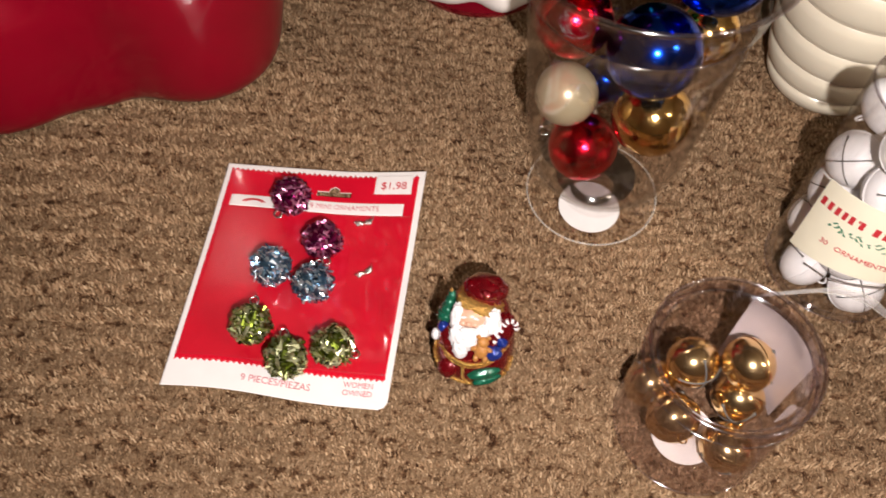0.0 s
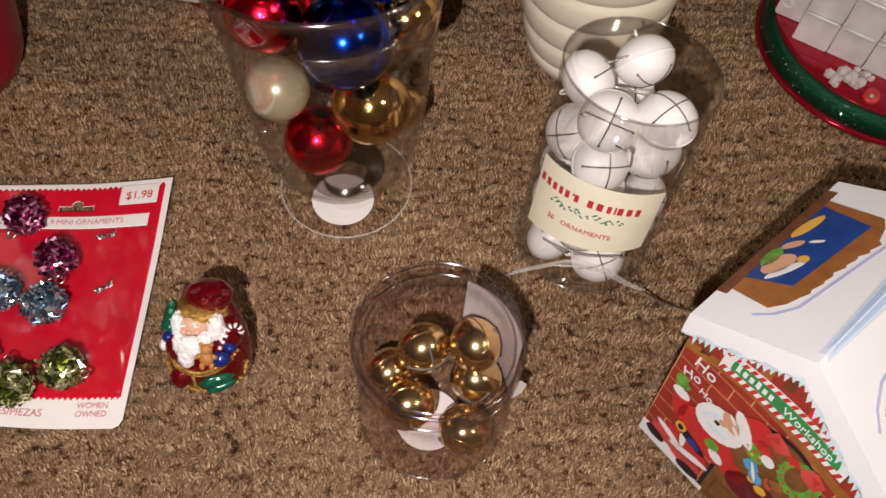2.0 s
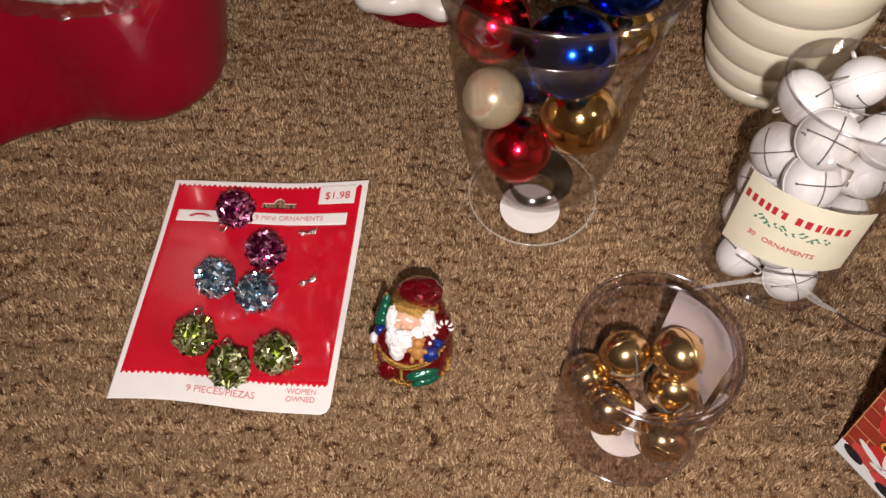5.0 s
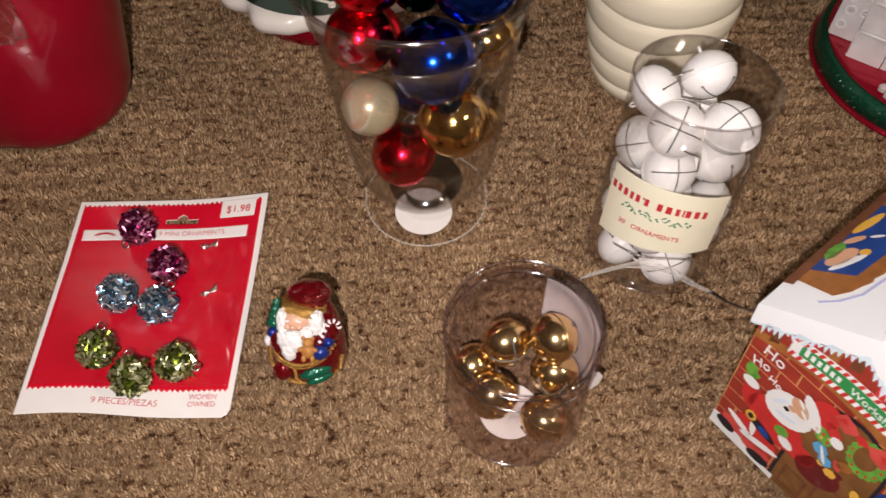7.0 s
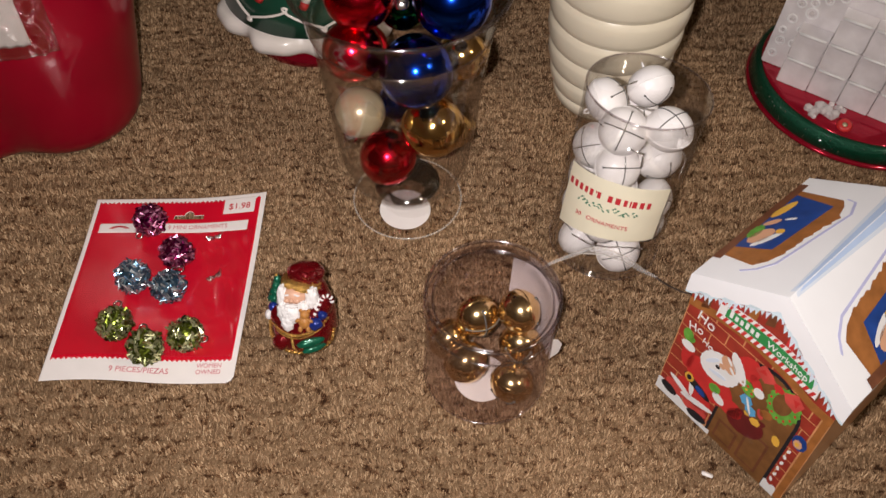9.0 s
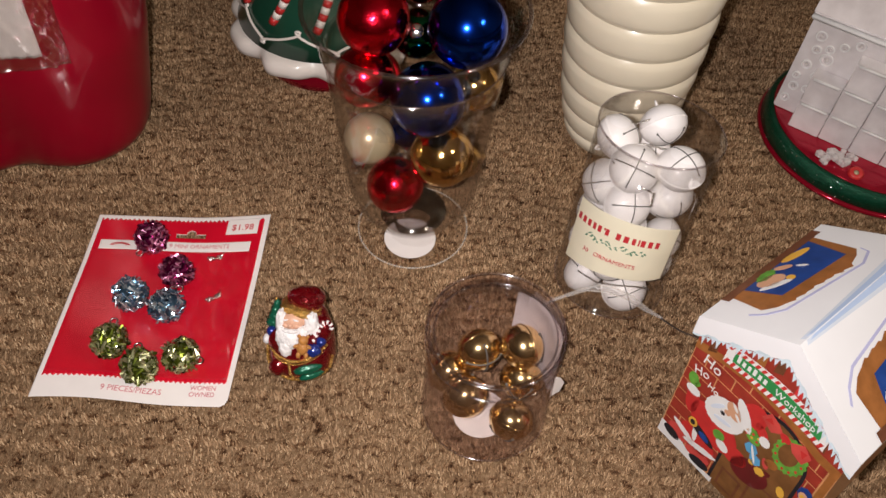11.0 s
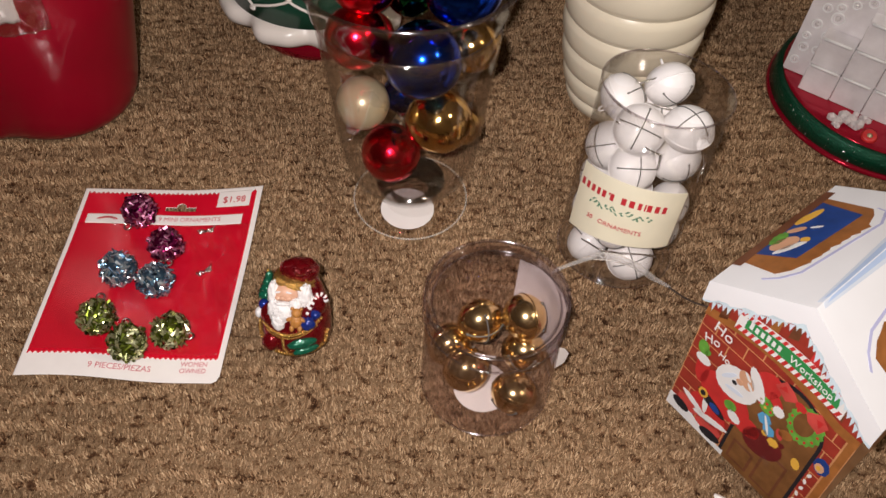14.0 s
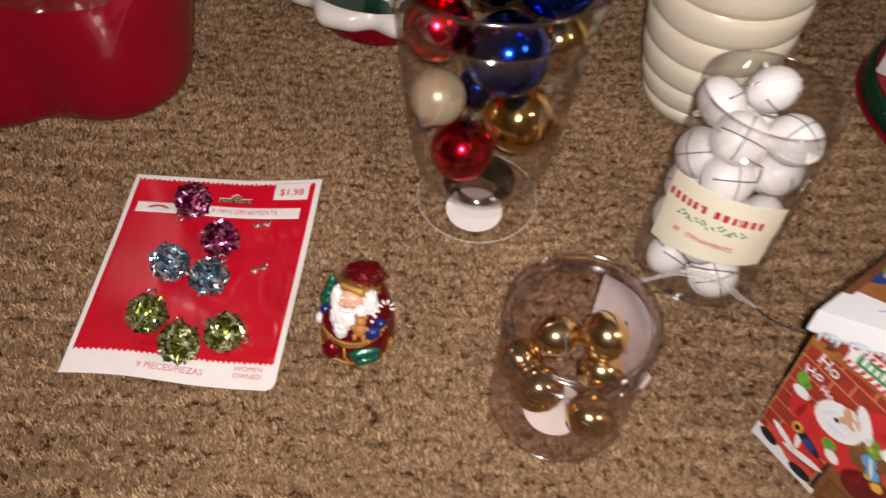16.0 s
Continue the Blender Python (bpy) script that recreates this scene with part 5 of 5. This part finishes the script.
for big, small, u, z, sz, tilt in (("H", "o", 0.0143, 0.0770, 0.0100, -4), ("H", "o", 0.0102, 0.0668, 0.0082, 18), ("H", "o", 0.0204, 0.0628, 0.0062, -6)):
    c, s_ = math.cos(radians(tilt)), math.sin(radians(tilt))
    lettering(big + small, sz, M_printwhite, "laugh_word", house, lambda x, y, h, u=u, z=z, c=c, s_=s_: (u + x * c - y * s_, -0.0011 - h, z + x * s_ + y * c))
# plain printed shapes beside the door
M_sack = mat("printed_maroon", (0.13, 0.012, 0.014), 0.4, vary=0.2, scale=90, coat=0.3)
M_blush = mat("printed_rose_red", (0.60, 0.07, 0.06), 0.4, vary=0.2, scale=90, coat=0.3)
shapes = (
    (oval(0.0300, 0.0390, 0.0175, 0.0130, -12), 5, M_printred), (oval(0.0120, 0.0440, 0.0046, 0.0095, 8), 5, M_printred), (oval(0.0250, 0.0205, 0.0130, 0.0085, -8), 5, M_printred),
    (oval(0.0285, 0.0160, 0.0120, 0.0022, 14, 26, 0.03), 6, M_printwhite), (oval(0.0150, 0.0180, 0.0090, 0.0020, -18, 26, 0.03), 6, M_printwhite), (oval(0.0220, 0.0240, 0.0018, 0.0070, 12, 26, 0.03), 6, M_printwhite),
    (oval(0.0250, 0.0280, 0.0110, 0.0030, -16), 7, M_printblack), (oval(0.0280, 0.0270, 0.0040, 0.0022, -16), 8, M_pane), (oval(0.0184, 0.0305, 0.0034, 0.0036, 0, 8), 8, M_yellow), (oval(0.0184, 0.0305, 0.0018, 0.0020, 0, 8), 9, M_printblack),
    (oval(0.0130, 0.0130, 0.0080, 0.0044, -10), 5, M_blush), (oval(0.0290, 0.0100, 0.0090, 0.0040, 10), 5, M_blush),
    (oval(0.0090, 0.0085, 0.0062, 0.0032, -8), 7, M_printblack), (oval(0.0320, 0.0062, 0.0072, 0.0032, 8), 7, M_printblack),
    (oval(0.0102, 0.0512, 0.0050, 0.0032, 0, 26, 0.04), 7, M_printwhite), (oval(0.0078, 0.0582, 0.0036, 0.0050, 20), 6, M_leaf), (oval(0.0110, 0.0568, 0.0016, 0.0026, -30), 6, M_leaf),
    (oval(0.0465, 0.0700, 0.0075, 0.0100, -30), 6, M_printred), (oval(0.0545, 0.0655, 0.0058, 0.0032, -40), 6, M_printred),
    (oval(0.0325, 0.0545, 0.0135, 0.0110, 24, 36, 0.015), 7, M_printwhite), (oval(0.0425, 0.0655, 0.0105, 0.0036, -52, 30, 0.03), 8, M_printwhite), (oval(0.0365, 0.0622, 0.0062, 0.0042, -40), 8, M_skin),
    (oval(0.0335, 0.0580, 0.0022, 0.0018), 9, M_skin), (oval(0.0312, 0.0550, 0.0016, 0.0013), 9, M_printblack), (oval(0.0362, 0.0655, 0.0030, 0.0009, -40), 9, M_printwhite), (oval(0.0398, 0.0602, 0.0030, 0.0009, -40), 9, M_printwhite),
    (oval(0.0270, 0.0565, 0.0055, 0.0014, 50), 9, M_ice_tint), (oval(0.0330, 0.0500, 0.0060, 0.0014, 10), 9, M_ice_tint),
    (oval(0.0581, 0.0617, 0.0034, 0.0034, 0, 26, 0.05), 9, M_printwhite), (oval(0.0510, 0.0585, 0.0062, 0.0042, -30, 22), 7, M_leaf),
    (oval(0.0476, 0.0345, 0.0085, 0.0062, 10), 6, M_printred), (oval(0.0393, 0.0332, 0.0046, 0.0032, -20, 26, 0.04), 7, M_printwhite), (oval(0.0349, 0.0382, 0.0040, 0.0034, 20), 7, M_leaf),
    (oval(0.0590, 0.0330, 0.0125, 0.0092, 24), 6, M_sack), (oval(0.0640, 0.0400, 0.0070, 0.0026, 40), 7, M_sack),
    (oval(0.0538, 0.0500, 0.0044, 0.0042, 10, 6), 8, M_sky), (oval(0.0585, 0.0452, 0.0040, 0.0038, -10, 6), 8, M_sky), (oval(0.0562, 0.0478, 0.0008, 0.0060, 30), 9, M_printwhite),
    (oval(0.0635, 0.0405, 0.0036, 0.0030, 20, 6), 8, M_yellow), (oval(0.0575, 0.0420, 0.0022, 0.0020, 20, 6), 8, M_yellow), (oval(0.0668, 0.0520, 0.0042, 0.0030, 30), 8, M_timber), (oval(0.0640, 0.0490, 0.0020, 0.0036, 30), 8, M_blush))
shapes += tuple((oval(0.0475 + 0.0036 * (k % 3), 0.0570 + 0.0030 * (k // 3), 0.0009, 0.0009, 0, 8), 8, (M_printred, M_yellow)[k % 2]) for k in range(6))
for pts, layer, m_ in shapes:
    front(pts, layer, "printed_shape", m_)
wreath = front(oval(0.0725, 0.0665, 0.0098, 0.0130, -6, 36, 0.05), 5, "wreath", M_leaf)
front(oval(0.0715, 0.0670, 0.0056, 0.0082, -6), 6, "wreath_opening", M_door, wreath)
for k in range(12):
    a = 2 * math.pi * k / 12
    front(oval(0.0722 + 0.0078 * math.cos(a), 0.0667 + 0.0106 * math.sin(a), 0.0008, 0.0009, 0, 8), 7, "berry", M_printred, wreath)
for pts, layer, m_ in (([(0.0500, 0.0755), (0.0540, 0.0825), (0.0600, 0.0800), (0.0640, 0.0765), (0.0580, 0.0710)], 8, M_blush), ([(0.0690, 0.0760), (0.0760, 0.0815), (0.0820, 0.0770), (0.0790, 0.0690), (0.0720, 0.0710)], 8, M_blush),
                       ([(0.0520, 0.0755), (0.0550, 0.0800), (0.0575, 0.0770)], 9, M_printred), ([(0.0750, 0.0770), (0.0790, 0.0780), (0.0780, 0.0725)], 9, M_printred), (oval(0.0660, 0.0755, 0.0034, 0.0026, -10, 10), 9, M_printred)):
    front(pts, layer, "bow_loop", m_, wreath)
lantern = front(oval(0.0890, 0.0525, 0.0046, 0.0058, 10, 8), 5, "lantern", M_pane)
front(oval(0.0885, 0.0510, 0.0028, 0.0032, 10, 8), 6, "lantern_glow", M_skin, lantern)
front(oval(0.0882, 0.0508, 0.0014, 0.0016, 0, 8), 7, "lantern_flame", M_yellow, lantern)
for k in range(6):
    front(oval(0.0866 + 0.0003 * (k % 2), 0.0120 + 0.0058 * k, 0.0010, 0.0018, 20 * (-1) ** k, 10), 5, "lantern_post", M_printwhite)


def roof_print(side, points, layer, name, material, parent=None):
    """A printed shape on a roof panel: points (depth from the front, up the slope from the eave wall)."""
    ln = math.hypot(1, SL)
    bm = slab([(d * 1.06 - 0.0095 if name[:5] != "ridge" else d, up) for d, up in points], 0.0001 + 0.00018 * layer, 0.00018 * (layer + 1))
    for v in bm.verts:
        d, up, h = v.co
        u = HW / 2 + side * (HW / 2 - up / ln)
        v.co = Vector((u + SK * d + side * h * SL / ln, d, HE + 0.0035 + up * SL / ln + h / ln))
    bmesh.ops.recalc_face_normals(bm, faces=bm.faces)
    return part(name, bm, material, parent or roof[side], "", False)


for side in (-1, 1):
    jag = lambda a, b, n, amp, sd: [(a[0] + (b[0] - a[0]) * k / n + amp * ((k % 2) * 2 - 1) * random.Random(sd + k).random(), a[1] + (b[1] - a[1]) * k / n + amp * ((k % 2) * 2 - 1) * random.Random(sd * 3 + k).random()) for k in range(n + 1)]
    edge = [(0.0245, 0.0215), (0.0300, 0.0270)] + jag((0.036, 0.030), (0.082, 0.038), 14, 0.0016, 3) + [(0.0900, 0.0340), (0.0960, 0.0300)]
    outline = [(0.0180, 0.0190)] + [(0.022, 0.0265), (0.0300, 0.0330), (0.0840, 0.0425), (0.0960, 0.0380), (0.0980, 0.0320)]
    inner = [(q[0] * 0.985 + 0.0012, q[1] - 0.0016) for q in outline]
    roof_print(side, outline + inner[::-1], 0, "sill_outline", M_lilac)
    frame_ = roof_print(side, [(0.0290, -0.0050), (0.1000, -0.0050)] + edge[::-1], 1, "window_frame", M_timber)
    roof_print(side, [(0.0365, -0.0012), (0.0950, -0.0012), (0.0885, 0.0285), (0.0405, 0.0225)], 2, "window_pane", M_pane, frame_)
    roof_print(side, [(0.0240, -0.0046), (0.1060, -0.0046), (0.1060, 0.0010), (0.0240, 0.0010)], 3, "shutter_board", M_darkwood, frame_)
    for pts, m_ in ((oval(0.0500, 0.0085, 0.0085, 0.0050, 20), M_skin), (oval(0.0475, 0.0135, 0.0095, 0.0022, 28), M_printwhite), (oval(0.0530, 0.0030, 0.0070, 0.0034, 0, 20, 0.08), M_leaf),
                    (oval(0.0640, 0.0060, 0.0052, 0.0022, 40), M_skin), (oval(0.0780, 0.0040, 0.0100, 0.0028, 12), M_yellow), (oval(0.0570, 0.0160, 0.0026, 0.0026), M_yellow), (oval(0.0700, 0.0140, 0.0034, 0.0010, 60), M_printwhite)):
        roof_print(side, pts, 4, "printed_shape", m_, frame_)
    top = math.hypot(HW / 2, HG - HE)
    roof_print(side, [(0.003, top - 0.0026), (HD, top - 0.0080), (HD, top - 0.0002), (0.004, top - 0.0002)], 0, "ridge_tint_wide", M_ice_tint)
    roof_print(side, [(0.006, top - 0.0014), (HD, top - 0.0050), (HD, top - 0.0002), (0.010, top - 0.0002)], 1, "ridge_tint", M_pale_blue)

# the light card walls have slumped a little to one side
for piece in house.children_recursive:
    for v in piece.data.vertices:
        v.co.x, v.co.y = v.co.x - 0.084 * v.co.z, v.co.y + 0.087 * v.co.z
